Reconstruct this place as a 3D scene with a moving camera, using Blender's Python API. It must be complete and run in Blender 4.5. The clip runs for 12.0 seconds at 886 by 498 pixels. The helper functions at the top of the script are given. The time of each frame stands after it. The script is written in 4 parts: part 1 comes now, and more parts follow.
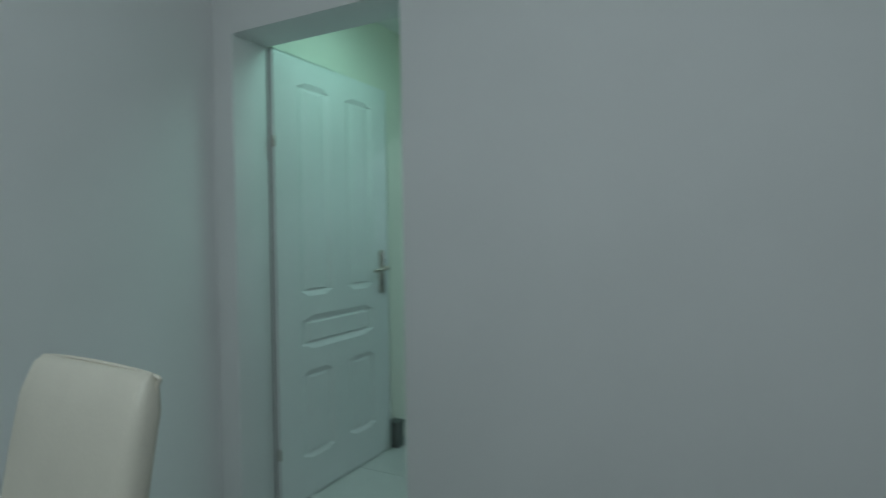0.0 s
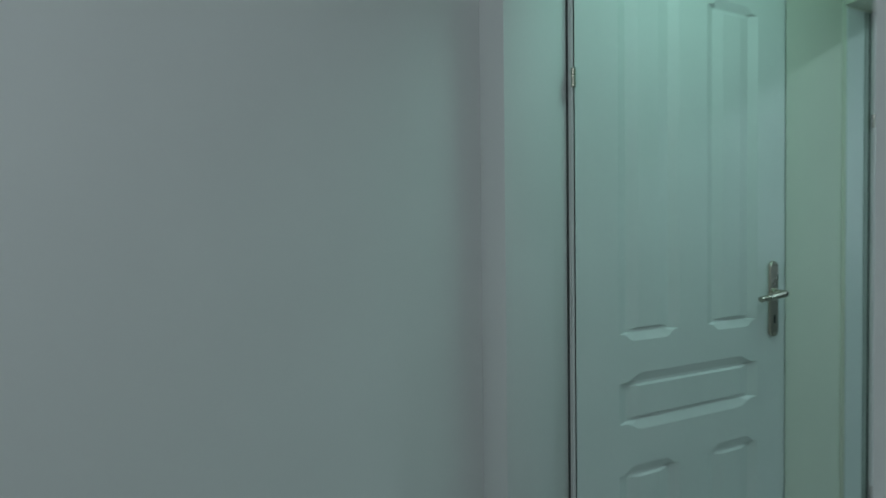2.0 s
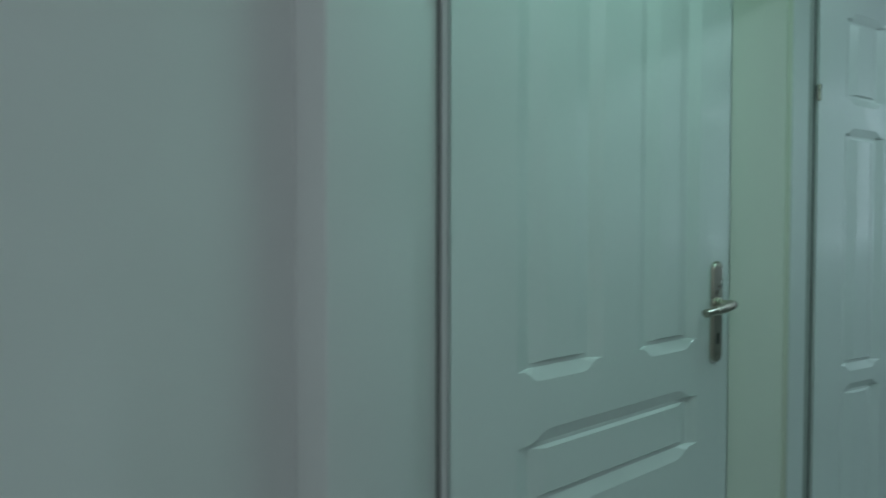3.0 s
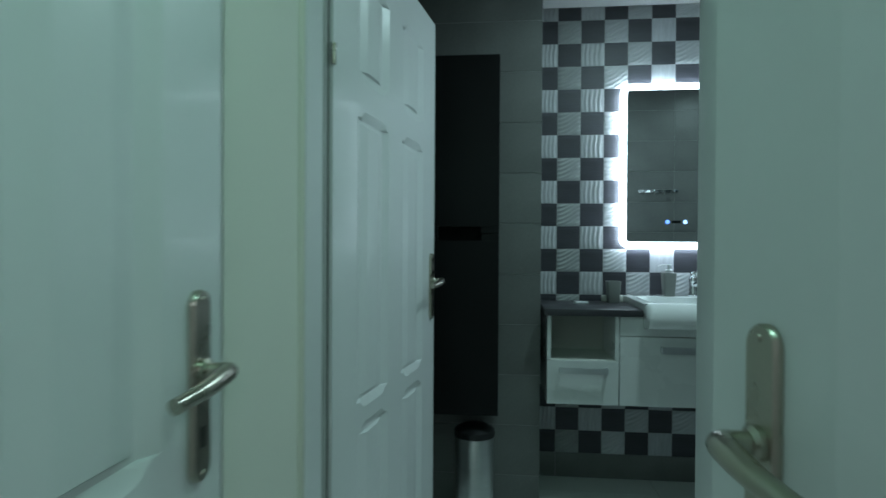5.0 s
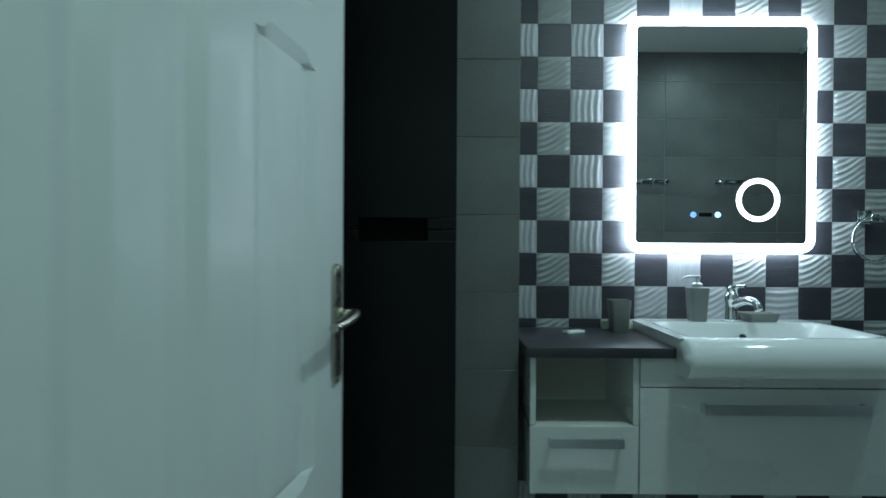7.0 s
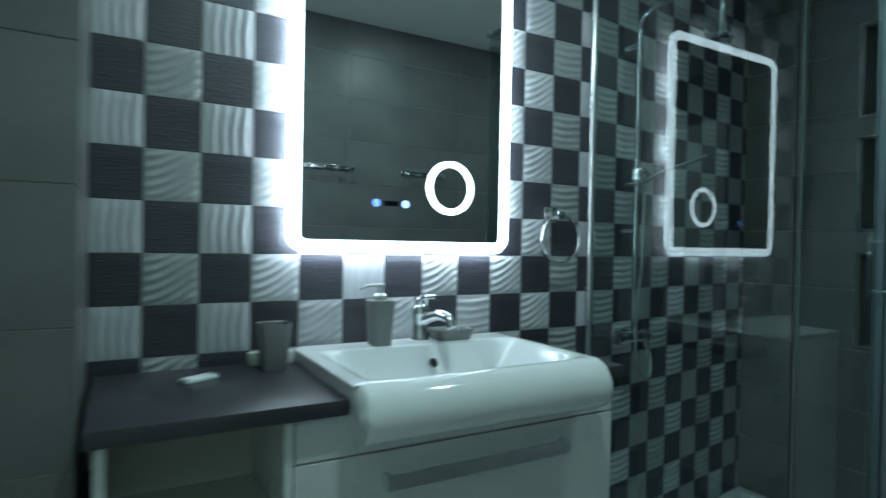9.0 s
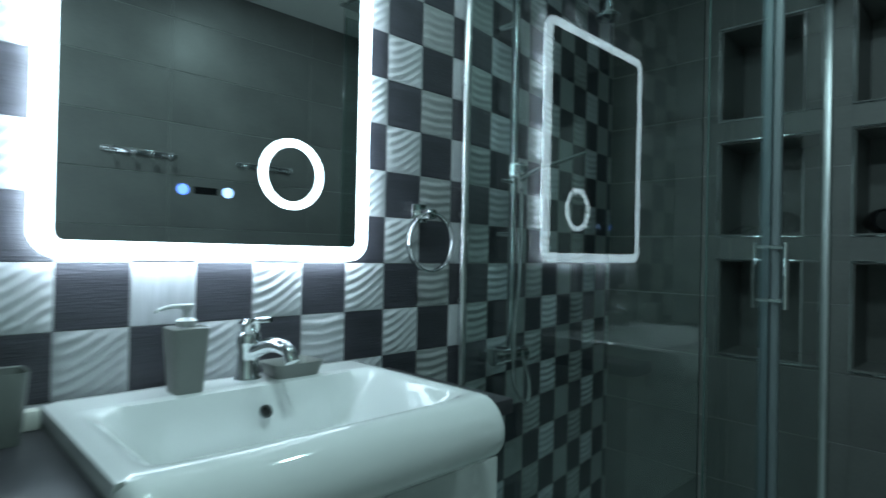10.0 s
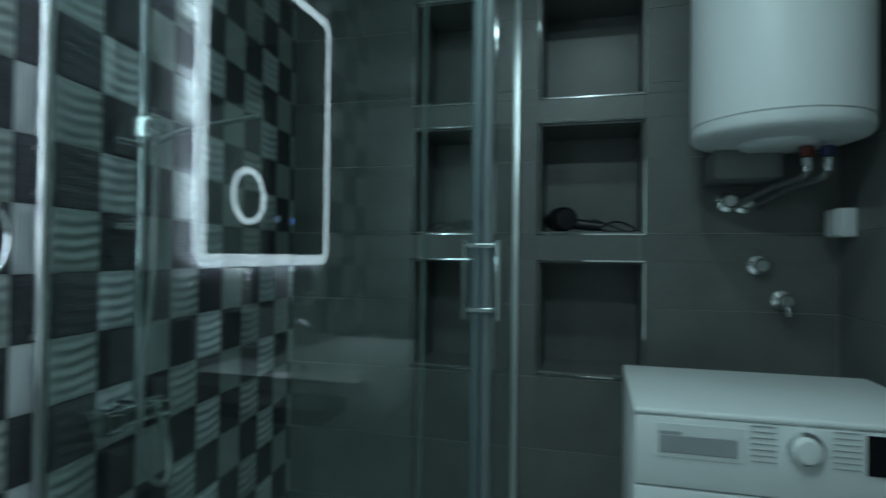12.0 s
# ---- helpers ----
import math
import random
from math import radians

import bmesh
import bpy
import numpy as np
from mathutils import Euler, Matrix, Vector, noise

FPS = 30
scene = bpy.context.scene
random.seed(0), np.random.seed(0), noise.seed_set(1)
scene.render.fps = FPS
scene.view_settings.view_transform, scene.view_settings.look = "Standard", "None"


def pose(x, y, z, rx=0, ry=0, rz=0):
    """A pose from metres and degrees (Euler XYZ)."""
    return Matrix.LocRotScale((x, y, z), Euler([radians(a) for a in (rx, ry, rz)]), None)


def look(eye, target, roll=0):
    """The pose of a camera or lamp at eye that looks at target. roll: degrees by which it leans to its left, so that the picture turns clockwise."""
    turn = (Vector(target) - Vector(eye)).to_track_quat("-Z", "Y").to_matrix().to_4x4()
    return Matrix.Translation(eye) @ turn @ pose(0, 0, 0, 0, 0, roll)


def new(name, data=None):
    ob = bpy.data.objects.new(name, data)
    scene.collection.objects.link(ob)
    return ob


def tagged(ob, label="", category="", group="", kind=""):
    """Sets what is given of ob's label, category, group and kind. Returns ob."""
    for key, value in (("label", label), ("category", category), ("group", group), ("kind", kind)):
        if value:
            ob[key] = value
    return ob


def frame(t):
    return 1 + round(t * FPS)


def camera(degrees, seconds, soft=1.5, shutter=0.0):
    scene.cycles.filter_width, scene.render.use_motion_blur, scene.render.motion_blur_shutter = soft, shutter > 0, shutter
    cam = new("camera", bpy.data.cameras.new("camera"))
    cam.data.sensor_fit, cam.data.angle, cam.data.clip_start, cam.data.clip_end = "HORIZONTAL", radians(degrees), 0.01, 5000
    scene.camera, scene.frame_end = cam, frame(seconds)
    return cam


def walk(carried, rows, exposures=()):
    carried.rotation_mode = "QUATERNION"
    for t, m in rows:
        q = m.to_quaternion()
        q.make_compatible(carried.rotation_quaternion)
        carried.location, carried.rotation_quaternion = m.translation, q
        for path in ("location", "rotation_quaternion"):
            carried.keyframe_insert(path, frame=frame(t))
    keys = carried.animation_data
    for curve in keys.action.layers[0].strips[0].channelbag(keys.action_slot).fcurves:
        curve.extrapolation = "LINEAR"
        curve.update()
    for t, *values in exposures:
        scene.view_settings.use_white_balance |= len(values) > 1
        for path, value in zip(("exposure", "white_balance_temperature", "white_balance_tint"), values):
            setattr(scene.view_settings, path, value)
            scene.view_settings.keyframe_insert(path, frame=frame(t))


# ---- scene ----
cam = camera(76.0, 12.0, shutter=0.7)
PATH = [
    (0, (1.334, -2.225, 1.247), (0.397, -0.458, 1.2), -0.8),
    (0.5, (1.187, -1.969, 1.249), (-0.099, -0.438, 1.211), -0.8),
    (1, (1.049, -1.698, 1.234), (-0.571, -0.526, 1.218), -0.7),
    (1.5, (0.901, -1.517, 1.251), (-0.869, -0.587, 1.211), -0.9),
    (2, (0.667, -1.330, 1.272), (-1.114, -0.423, 1.221), -0.7),
    (2.5, (0.400, -1.116, 1.245), (-1.301, -0.068, 1.180), -0.2),
    (3, (0.223, -0.893, 1.233), (-1.385, 0.295, 1.187), 0.1),
    (3.5, (0.056, -0.742, 1.209), (-1.259, 0.765, 1.186), 0.9),
    (3.7, (-0.042, -0.692, 1.234), (-1.114, 0.994, 1.192), 0.9),
    (5.3, (-0.119, -0.083, 1.234), (-0.249, 1.912, 1.215), 0.2),
    (5.5, (-0.126, 0.010, 1.230), (-0.221, 2.008, 1.211), 0.2),
    (6, (-0.183, 0.281, 1.257), (-0.232, 2.28, 1.237), 0.2),
    (6.5, (-0.188, 0.523, 1.247), (-0.209, 2.522, 1.225), 0.2),
    (6.7, (-0.174, 0.616, 1.232), (-0.206, 2.615, 1.22), 0.2),
    (8.3, (0.026, 1.159, 1.269), (0.577, 3.081, 1.233), 1.2),
    (8.5, (0.054, 1.201, 1.253), (0.751, 3.076, 1.235), 0.9),
    (9, (0.145, 1.372, 1.243), (1.137, 3.108, 1.225), 1.1),
    (9.5, (0.268, 1.502, 1.242), (1.452, 3.114, 1.264), 0.6),
    (10, (0.346, 1.67, 1.239), (1.746, 3.099, 1.253), 1.2),
    (10.5, (0.399, 1.805, 1.259), (2.009, 2.991, 1.281), 1.0),
    (11, (0.514, 1.904, 1.22), (2.258, 2.882, 1.244), 1.1),
    (11.5, (0.694, 1.941, 1.242), (2.541, 2.708, 1.263), 1.0),
    (12, (0.784, 1.892, 1.248), (2.716, 2.409, 1.274), 0.7),
]
EXPOSURE = [(0, 0.0), (3.7, 0.0), (5.5, 0.07), (6.5, 0.04), (8.5, 0.14), (10, 0.12), (10.5, 0.0), (11.5, 0.02), (12, 0.12)]
walk(cam, [(t, look(eye, target, roll)) for t, eye, target, roll in PATH], EXPOSURE)

# ---- world and light ----
world = bpy.data.worlds.new("world")
scene.world = world
world.use_nodes = True
world.node_tree.nodes["Background"].inputs[0].default_value = (0.02, 0.025, 0.03, 1)
world.node_tree.nodes["Background"].inputs[1].default_value = 0.3

LED = 6.1           # glow of the mirror's frosted rim
LED_COLOUR = (0.68, 0.88, 1.0)


def lamp(name, x, y, z, size, watts, colour):
    data = bpy.data.lights.new(name, "AREA")
    data.shape, data.size, data.energy, data.color = "DISK", size, watts, colour
    ob = new(name, data)
    ob.matrix_world = pose(x, y, z, 0, 0, 0)
    return ob


lamp("hall_light", 0.12, -0.02, 2.405, 0.50, 2.5, (0.47, 1.0, 0.88))
room = bpy.data.lights.new("room_light", "POINT")
room.shadow_soft_size, room.energy, room.color = 0.16, 21.3, (0.80, 0.94, 0.98)
new("room_light", room).matrix_world = pose(0.9, -2.6, 2.25)
lamp("bathroom_light", 1.58, 1.90, 2.462, 0.10, 3.5, (0.64, 0.96, 1.0))
lamp("bathroom_light", 0.62, 1.95, 2.462, 0.12, 7.9, (0.64, 0.96, 1.0))


# ---- materials ----
def mat(name, colour, rough=0.5, metal=0.0, vary=0.12, scale=6.0, bump=0.0, bump_scale=60.0, stretch=(1, 1, 1), coat=0.0, per=0.0, spec=0.5):
    m = bpy.data.materials.new(name)
    m.use_nodes = True
    n, l = m.node_tree.nodes, m.node_tree.links
    b = n["Principled BSDF"]
    b.inputs["Roughness"].default_value, b.inputs["Metallic"].default_value = rough, metal
    b.inputs["Coat Weight"].default_value = coat
    b.inputs["Coat Roughness"].default_value = 0.06
    b.inputs["Specular IOR Level"].default_value = spec
    tc = n.new("ShaderNodeTexCoord")
    mp = n.new("ShaderNodeMapping")
    mp.inputs["Scale"].default_value = stretch
    l.new(tc.outputs["Object"], mp.inputs["Vector"])
    big, fine = n.new("ShaderNodeTexNoise"), n.new("ShaderNodeTexNoise")
    big.inputs["Scale"].default_value, big.inputs["Detail"].default_value = scale, 5.0
    fine.inputs["Scale"].default_value, fine.inputs["Detail"].default_value = bump_scale, 4.0
    l.new(mp.outputs[0], big.inputs["Vector"])
    l.new(mp.outputs[0], fine.inputs["Vector"])
    both = n.new("ShaderNodeMath")
    both.operation = "MULTIPLY_ADD"
    l.new(fine.outputs["Fac"], both.inputs[0])
    both.inputs[1].default_value = 0.35
    l.new(big.outputs["Fac"], both.inputs[2])
    rng = n.new("ShaderNodeMapRange")
    rng.inputs[1].default_value, rng.inputs[2].default_value = 0.4, 0.95
    rng.inputs[3].default_value, rng.inputs[4].default_value = 1 - vary, 1 + vary
    l.new(both.outputs[0], rng.inputs[0])
    value = rng.outputs[0]
    if per:
        info = n.new("ShaderNodeObjectInfo")
        r2 = n.new("ShaderNodeMapRange")
        r2.inputs[3].default_value, r2.inputs[4].default_value = 1 - per, 1 + per
        l.new(info.outputs["Random"], r2.inputs[0])
        mul = n.new("ShaderNodeMath")
        mul.operation = "MULTIPLY"
        l.new(value, mul.inputs[0])
        l.new(r2.outputs[0], mul.inputs[1])
        value = mul.outputs[0]
    mix = n.new("ShaderNodeVectorMath")
    mix.operation = "SCALE"
    mix.inputs[0].default_value = colour
    l.new(value, mix.inputs["Scale"])
    l.new(mix.outputs[0], b.inputs["Base Color"])
    rr = n.new("ShaderNodeMapRange")
    rr.inputs[1].default_value, rr.inputs[2].default_value = 0.3, 0.7
    rr.inputs[3].default_value, rr.inputs[4].default_value = max(rough - 0.06, 0.0), min(rough + 0.06, 1.0)
    if rough > 0.02:
        l.new(big.outputs["Fac"], rr.inputs[0])
        l.new(rr.outputs[0], b.inputs["Roughness"])
    if bump:
        bp = n.new("ShaderNodeBump")
        bp.inputs["Strength"].default_value, bp.inputs["Distance"].default_value = bump, 0.002
        l.new(fine.outputs["Fac"], bp.inputs["Height"])
        l.new(bp.outputs[0], b.inputs["Normal"])
    return m


def glow(name, colour, strength):
    m = bpy.data.materials.new(name)
    m.use_nodes = True
    b = m.node_tree.nodes["Principled BSDF"]
    b.inputs["Base Color"].default_value = (0.8, 0.8, 0.8, 1)
    b.inputs["Emission Color"].default_value = (*colour, 1)
    b.inputs["Emission Strength"].default_value = strength
    return m


def clear_glass(name, tint):
    m = bpy.data.materials.new(name)
    m.use_nodes = True
    b = m.node_tree.nodes["Principled BSDF"]
    b.inputs["Base Color"].default_value = (*tint, 1)
    b.inputs["Transmission Weight"].default_value = 1.0
    b.inputs["Roughness"].default_value = 0.0
    b.inputs["IOR"].default_value = 1.5
    return m


M = {
    "wall": mat("wall_paint", (0.72, 0.73, 0.73), 0.75, vary=0.03, scale=2.2, bump=0.12, bump_scale=220),
    "wall_hall": mat("cream_wall_paint", (0.73, 0.74, 0.655), 0.75, vary=0.03, scale=2.2, bump=0.12, bump_scale=220),
    "void": mat("recess_shade_black", (0.004, 0.004, 0.004), 0.9, spec=0.1),
    "gap_shade": mat("gap_shade_grey", (0.34, 0.36, 0.34), 0.6),
    "ceiling": mat("ceiling_paint", (0.78, 0.78, 0.77), 0.8, vary=0.03, scale=2, bump=0.08, bump_scale=160),
    "floor_white": mat("pale_floor_tile", (0.60, 0.62, 0.60), 0.22, vary=0.06, scale=3, bump=0.03, bump_scale=40, per=0.03),
    "grout": mat("grout", (0.38, 0.39, 0.38), 0.85, vary=0.15, scale=14, bump=0.2, bump_scale=200),
    "grout_pale": mat("pale_grout", (0.42, 0.43, 0.42), 0.85, vary=0.12, scale=14, bump=0.2, bump_scale=200),
    "grey_tile": mat("grey_stone_tile", (0.145, 0.150, 0.145), 0.36, vary=0.22, scale=3.5, bump=0.10, bump_scale=90, per=0.06),
    "dark_square": mat("dark_ribbed_tile", (0.040, 0.040, 0.050), 0.45, vary=0.30, scale=9, bump=0.7, bump_scale=30, stretch=(0.6, 0.6, 9), per=0.14),
    "light_square": mat("pale_relief_tile", (0.45, 0.46, 0.48), 0.34, vary=0.10, scale=12, bump=0.06, bump_scale=120, per=0.10),
    "grey_square": mat("grey_relief_tile", (0.30, 0.315, 0.315), 0.40, vary=0.14, scale=12, bump=0.10, bump_scale=120, per=0.10),
    "linen_square": mat("pale_linen_tile", (0.42, 0.43, 0.46), 0.45, vary=0.16, scale=10, bump=0.5, bump_scale=40, stretch=(7, 7, 0.8), per=0.08),
    "door": mat("door_lacquer", (0.74, 0.76, 0.76), 0.36, vary=0.02, scale=4, bump=0.03, bump_scale=60, coat=0.08),
    "seal": mat("rubber_seal", (0.09, 0.10, 0.095), 0.7),
    "nickel": mat("brushed_nickel", (0.42, 0.40, 0.34), 0.30, 1.0, vary=0.08, scale=20, bump=0.05, bump_scale=200),
    "chrome": mat("chrome", (0.82, 0.84, 0.86), 0.07, 1.0, vary=0.02),
    "aluminium": mat("aluminium", (0.74, 0.77, 0.79), 0.36, 1.0, vary=0.05, scale=20),
    "satin": mat("satin_chrome", (0.86, 0.88, 0.89), 0.24, 1.0, vary=0.03, scale=20),
    "seal_blue": mat("blue_grey_seal", (0.13, 0.16, 0.18), 0.3, vary=0.05),
    "seal_pale": mat("pale_grey_profile", (0.15, 0.18, 0.19), 0.42, vary=0.05),
    "glass_edge": mat("green_glass_edge", (0.07, 0.11, 0.10), 0.2),
    "anthracite": mat("anthracite_lacquer", (0.006, 0.0065, 0.007), 0.45, vary=0.15, scale=5, bump=0.03, spec=0.2),
    "counter": mat("dark_laminate_worktop", (0.045, 0.044, 0.050), 0.36, vary=0.2, scale=8, bump=0.05, bump_scale=120),
    "cabinet": mat("white_cabinet_lacquer", (0.74, 0.76, 0.75), 0.28, vary=0.03, scale=3, coat=0.2),
    "cabinet_in": mat("white_melamine", (0.62, 0.63, 0.58), 0.5, vary=0.05, scale=4),
    "ceramic": mat("white_ceramic", (0.84, 0.86, 0.86), 0.08, vary=0.01, scale=3, coat=0.6),
    "enamel": mat("white_enamel", (0.82, 0.85, 0.86), 0.42, vary=0.02, scale=3),
    "plastic": mat("white_plastic", (0.80, 0.83, 0.84), 0.42, vary=0.03, scale=5),
    "greige": mat("grey_plastic_ware", (0.17, 0.18, 0.17), 0.5, vary=0.06, scale=12, bump=0.05, bump_scale=150),
    "greige_dark": mat("dark_grey_plastic", (0.11, 0.12, 0.115), 0.55, vary=0.1, scale=12, bump=0.05, bump_scale=150),
    "steel": mat("brushed_steel", (0.66, 0.68, 0.68), 0.40, 1.0, vary=0.06, scale=8, bump=0.05, bump_scale=120, stretch=(1, 1, 6)),
    "black": mat("black_plastic", (0.012, 0.012, 0.013), 0.4, vary=0.15, scale=10),
    "black_gloss": mat("black_screen", (0.006, 0.006, 0.008), 0.08),
    "leather": mat("cream_leatherette", (0.66, 0.63, 0.54), 0.5, vary=0.06, scale=6, bump=0.18, bump_scale=170),
    "mark": mat("grey_print_and_slot_shade", (0.38, 0.40, 0.42), 0.6),
    "red": mat("red_cap", (0.16, 0.03, 0.025), 0.5),
    "blue": mat("blue_cap", (0.03, 0.04, 0.12), 0.5),
    "hose": mat("braided_hose", (0.26, 0.27, 0.27), 0.35, 0.6, vary=0.25, scale=60, bump=0.6, bump_scale=260),
    "mirror": mat("mirror_silver", (0.86, 0.90, 0.89), 0.0, 1.0, vary=0.0),
    "led": glow("mirror_led_rim", LED_COLOUR, LED),
    "led_back": glow("mirror_led_back", LED_COLOUR, LED * 4.6),
    "led_blue": glow("blue_touch_light", (0.04, 0.20, 1.0), 1.8),
    "led_pale": glow("pale_touch_light", (0.28, 0.52, 1.0), 2.0),
    "lamp_glass": glow("lamp_diffuser", (0.5, 1.0, 0.86), 3.0),
    "spot_glass": glow("spot_diffuser", (0.62, 0.97, 1.0), 8.0),
    "shroud": mat("grey_plastic_shroud", (0.20, 0.21, 0.21), 0.6),
    "room_lamp_glass": glow("room_lamp_diffuser", (0.84, 0.95, 1.0), 3.0),
    "glass": clear_glass("shower_glass", (0.66, 0.76, 0.74)),
    "tray": mat("white_acrylic_tray", (0.62, 0.65, 0.64), 0.25, vary=0.04, scale=4),
}


# ---- mesh helpers ----
def add_box(bm, lo, hi, bevel=0.0, seg=2):
    t = bmesh.new()
    bmesh.ops.create_cube(t, size=1)
    s = [hi[i] - lo[i] for i in range(3)]
    c = [(hi[i] + lo[i]) / 2 for i in range(3)]
    bmesh.ops.transform(t, matrix=Matrix.Translation(c) @ Matrix.Diagonal((*s, 1)), verts=t.verts)
    if bevel:
        bmesh.ops.bevel(t, geom=t.edges[:], offset=bevel, segments=seg, profile=0.5, affect="EDGES")
    merge(bm, t)
    return bm


def merge(bm, t, m=None):
    if m is not None:
        bmesh.ops.transform(t, matrix=m, verts=t.verts)
    me = bpy.data.meshes.new("tmp")
    t.to_mesh(me)
    t.free()
    bm.from_mesh(me)
    bpy.data.meshes.remove(me)


def box(lo, hi, bevel=0.0, seg=2):
    return add_box(bmesh.new(), lo, hi, bevel, seg)


def add_lathe(bm, profile, segs=32, m=None):
    """Turns (radius, height) pairs round the z axis."""
    t = bmesh.new()
    rings = []
    for r, z in profile:
        if r < 1e-6:
            rings.append([t.verts.new((0, 0, z))])
        else:
            rings.append([t.verts.new((r * math.cos(2 * math.pi * k / segs), r * math.sin(2 * math.pi * k / segs), z)) for k in range(segs)])
    for a, b in zip(rings, rings[1:]):
        for k in range(segs):
            q = [a[k % len(a)], a[(k + 1) % len(a)], b[(k + 1) % len(b)], b[k % len(b)]]
            q = [v for i, v in enumerate(q) if v not in q[:i]]
            if len(q) > 2:
                t.faces.new(q)
    bmesh.ops.recalc_face_normals(t, faces=t.faces)
    merge(bm, t, m)
    return bm


def lathe(profile, segs=32, m=None):
    return add_lathe(bmesh.new(), profile, segs, m)


def add_tube(bm, pts, r, segs=10, closed=False):
    pts = [Vector(p) for p in pts]
    t = bmesh.new()
    n = len(pts)
    rings, side = [], None
    for i, p in enumerate(pts):
        a = pts[(i - 1) % n] if closed or i else p
        b = pts[(i + 1) % n] if closed or i < n - 1 else p
        d = (b - a).normalized()
        if side is None:
            side = d.orthogonal().normalized()
        side = (side - d * side.dot(d)).normalized()
        up = d.cross(side)
        rad = r(i / (n - 1)) if callable(r) else r
        rings.append([t.verts.new(p + rad * (math.cos(2 * math.pi * k / segs) * side + math.sin(2 * math.pi * k / segs) * up)) for k in range(segs)])
    for i in range(n if closed else n - 1):
        a, b = rings[i], rings[(i + 1) % n]
        for k in range(segs):
            t.faces.new((a[k], a[(k + 1) % segs], b[(k + 1) % segs], b[k]))
    if not closed:
        t.faces.new(rings[0][::-1])
        t.faces.new(rings[-1])
    bmesh.ops.recalc_face_normals(t, faces=t.faces)
    merge(bm, t)
    return bm


def tube(pts, r, segs=10, closed=False):
    return add_tube(bmesh.new(), pts, r, segs, closed)


def curve_points(ctrl, n=24):
    """A smooth line through control points."""
    c = [Vector(p) for p in ctrl]
    c = [2 * c[0] - c[1], *c, 2 * c[-1] - c[-2]]
    out = []
    steps = len(c) - 3
    for k in range(n + 1):
        u = k / n * steps
        i = min(int(u), steps - 1)
        u -= i
        a, b, d, e = c[i : i + 4]
        out.append(0.5 * (2 * b + (d - a) * u + (2 * a - 5 * b + 4 * d - e) * u**2 + (3 * b - a - 3 * d + e) * u**3))
    return out


def round_rect(w, h, r, n=6):
    """Outline of a rounded rectangle round the origin, anticlockwise."""
    out = []
    for cx, cy, a0 in ((w / 2 - r, h / 2 - r, 0), (-w / 2 + r, h / 2 - r, 90), (-w / 2 + r, -h / 2 + r, 180), (w / 2 - r, -h / 2 + r, 270)):
        for k in range(n + 1):
            a = radians(a0 + 90 * k / n)
            out.append((cx + r * math.cos(a), cy + r * math.sin(a)))
    return out


def add_loft(bm, loops, caps=(True, True), ring=False):
    """Joins loops of as many points each."""
    t = bmesh.new()
    made = [[t.verts.new(p) for p in loop] for loop in loops]
    n = len(made[0])
    for a, b in zip(made, made[1:] + made[:1] if ring else made[1:]):
        for k in range(n):
            t.faces.new((a[k], a[(k + 1) % n], b[(k + 1) % n], b[k]))
    if not ring and caps[0]:
        t.faces.new(made[0][::-1])
    if not ring and caps[1]:
        t.faces.new(made[-1])
    bmesh.ops.recalc_face_normals(t, faces=t.faces)
    merge(bm, t)
    return bm


def loft(loops, caps=(True, True), ring=False):
    return add_loft(bmesh.new(), loops, caps, ring)


def mesh_of(name, bm, material, smooth=40):
    me = bpy.data.meshes.new(name)
    if smooth:
        for f in bm.faces:
            f.smooth = True
        for e in bm.edges:
            e.smooth = len(e.link_faces) == 2 and e.calc_face_angle(0) < radians(smooth)
    bm.to_mesh(me)
    bm.free()
    me.materials.append(M[material])
    return me


def part(name, bm, material, parent, label="", smooth=40):
    ob = new(name, mesh_of(name, bm, material, smooth))
    ob.parent = parent
    if parent.type == "EMPTY":
        ob.matrix_parent_inverse = parent.matrix_basis.inverted()
    if label:
        ob["label"] = label
    return ob


def thing(name, label, category, at=(0, 0, 0), turn=0.0, group="", kind=""):
    ob = new(name)
    ob.empty_display_size = 0.1
    ob.matrix_basis = pose(*at, 0, 0, turn)
    return tagged(ob, label, category, group, kind)


def solid(name, bm, material, label, category, kind="structure", smooth=40):
    return tagged(new(name, mesh_of(name, bm, material, smooth)), label, category, "", kind)


# ---- plan, in metres ----
YC = 2.832                      # face of the chequered wall
XF = 2.70                       # face of the wall with the recesses
YD = 1.20                       # bathroom face of the door wall
YH = 0.93                       # hall face of the door wall
XP, YP = 0.085, 2.50            # corner of the boxed-out wall
XL = -0.62                      # bathroom wall behind the open door
XJ = -0.530                     # left wall of the hall, and jamb
CEIL = 2.48
GX, GY, GT, GB = 1.555, 2.125, 2.16, 0.145  # shower glass: planes, top and foot
SQ, SX, SZ = 0.12, 0.192, 1.21  # chequer squares and their lattice
ROW, COL, RZ = 0.24, 0.72, 0.13  # large tiles
SKEW = 7.69                     # degrees by which the shower wall runs off the chequered wall
YK = YC + 1.145 * math.tan(radians(SKEW))  # where it meets the recess wall
T = 0.0022                      # tile thickness that shows


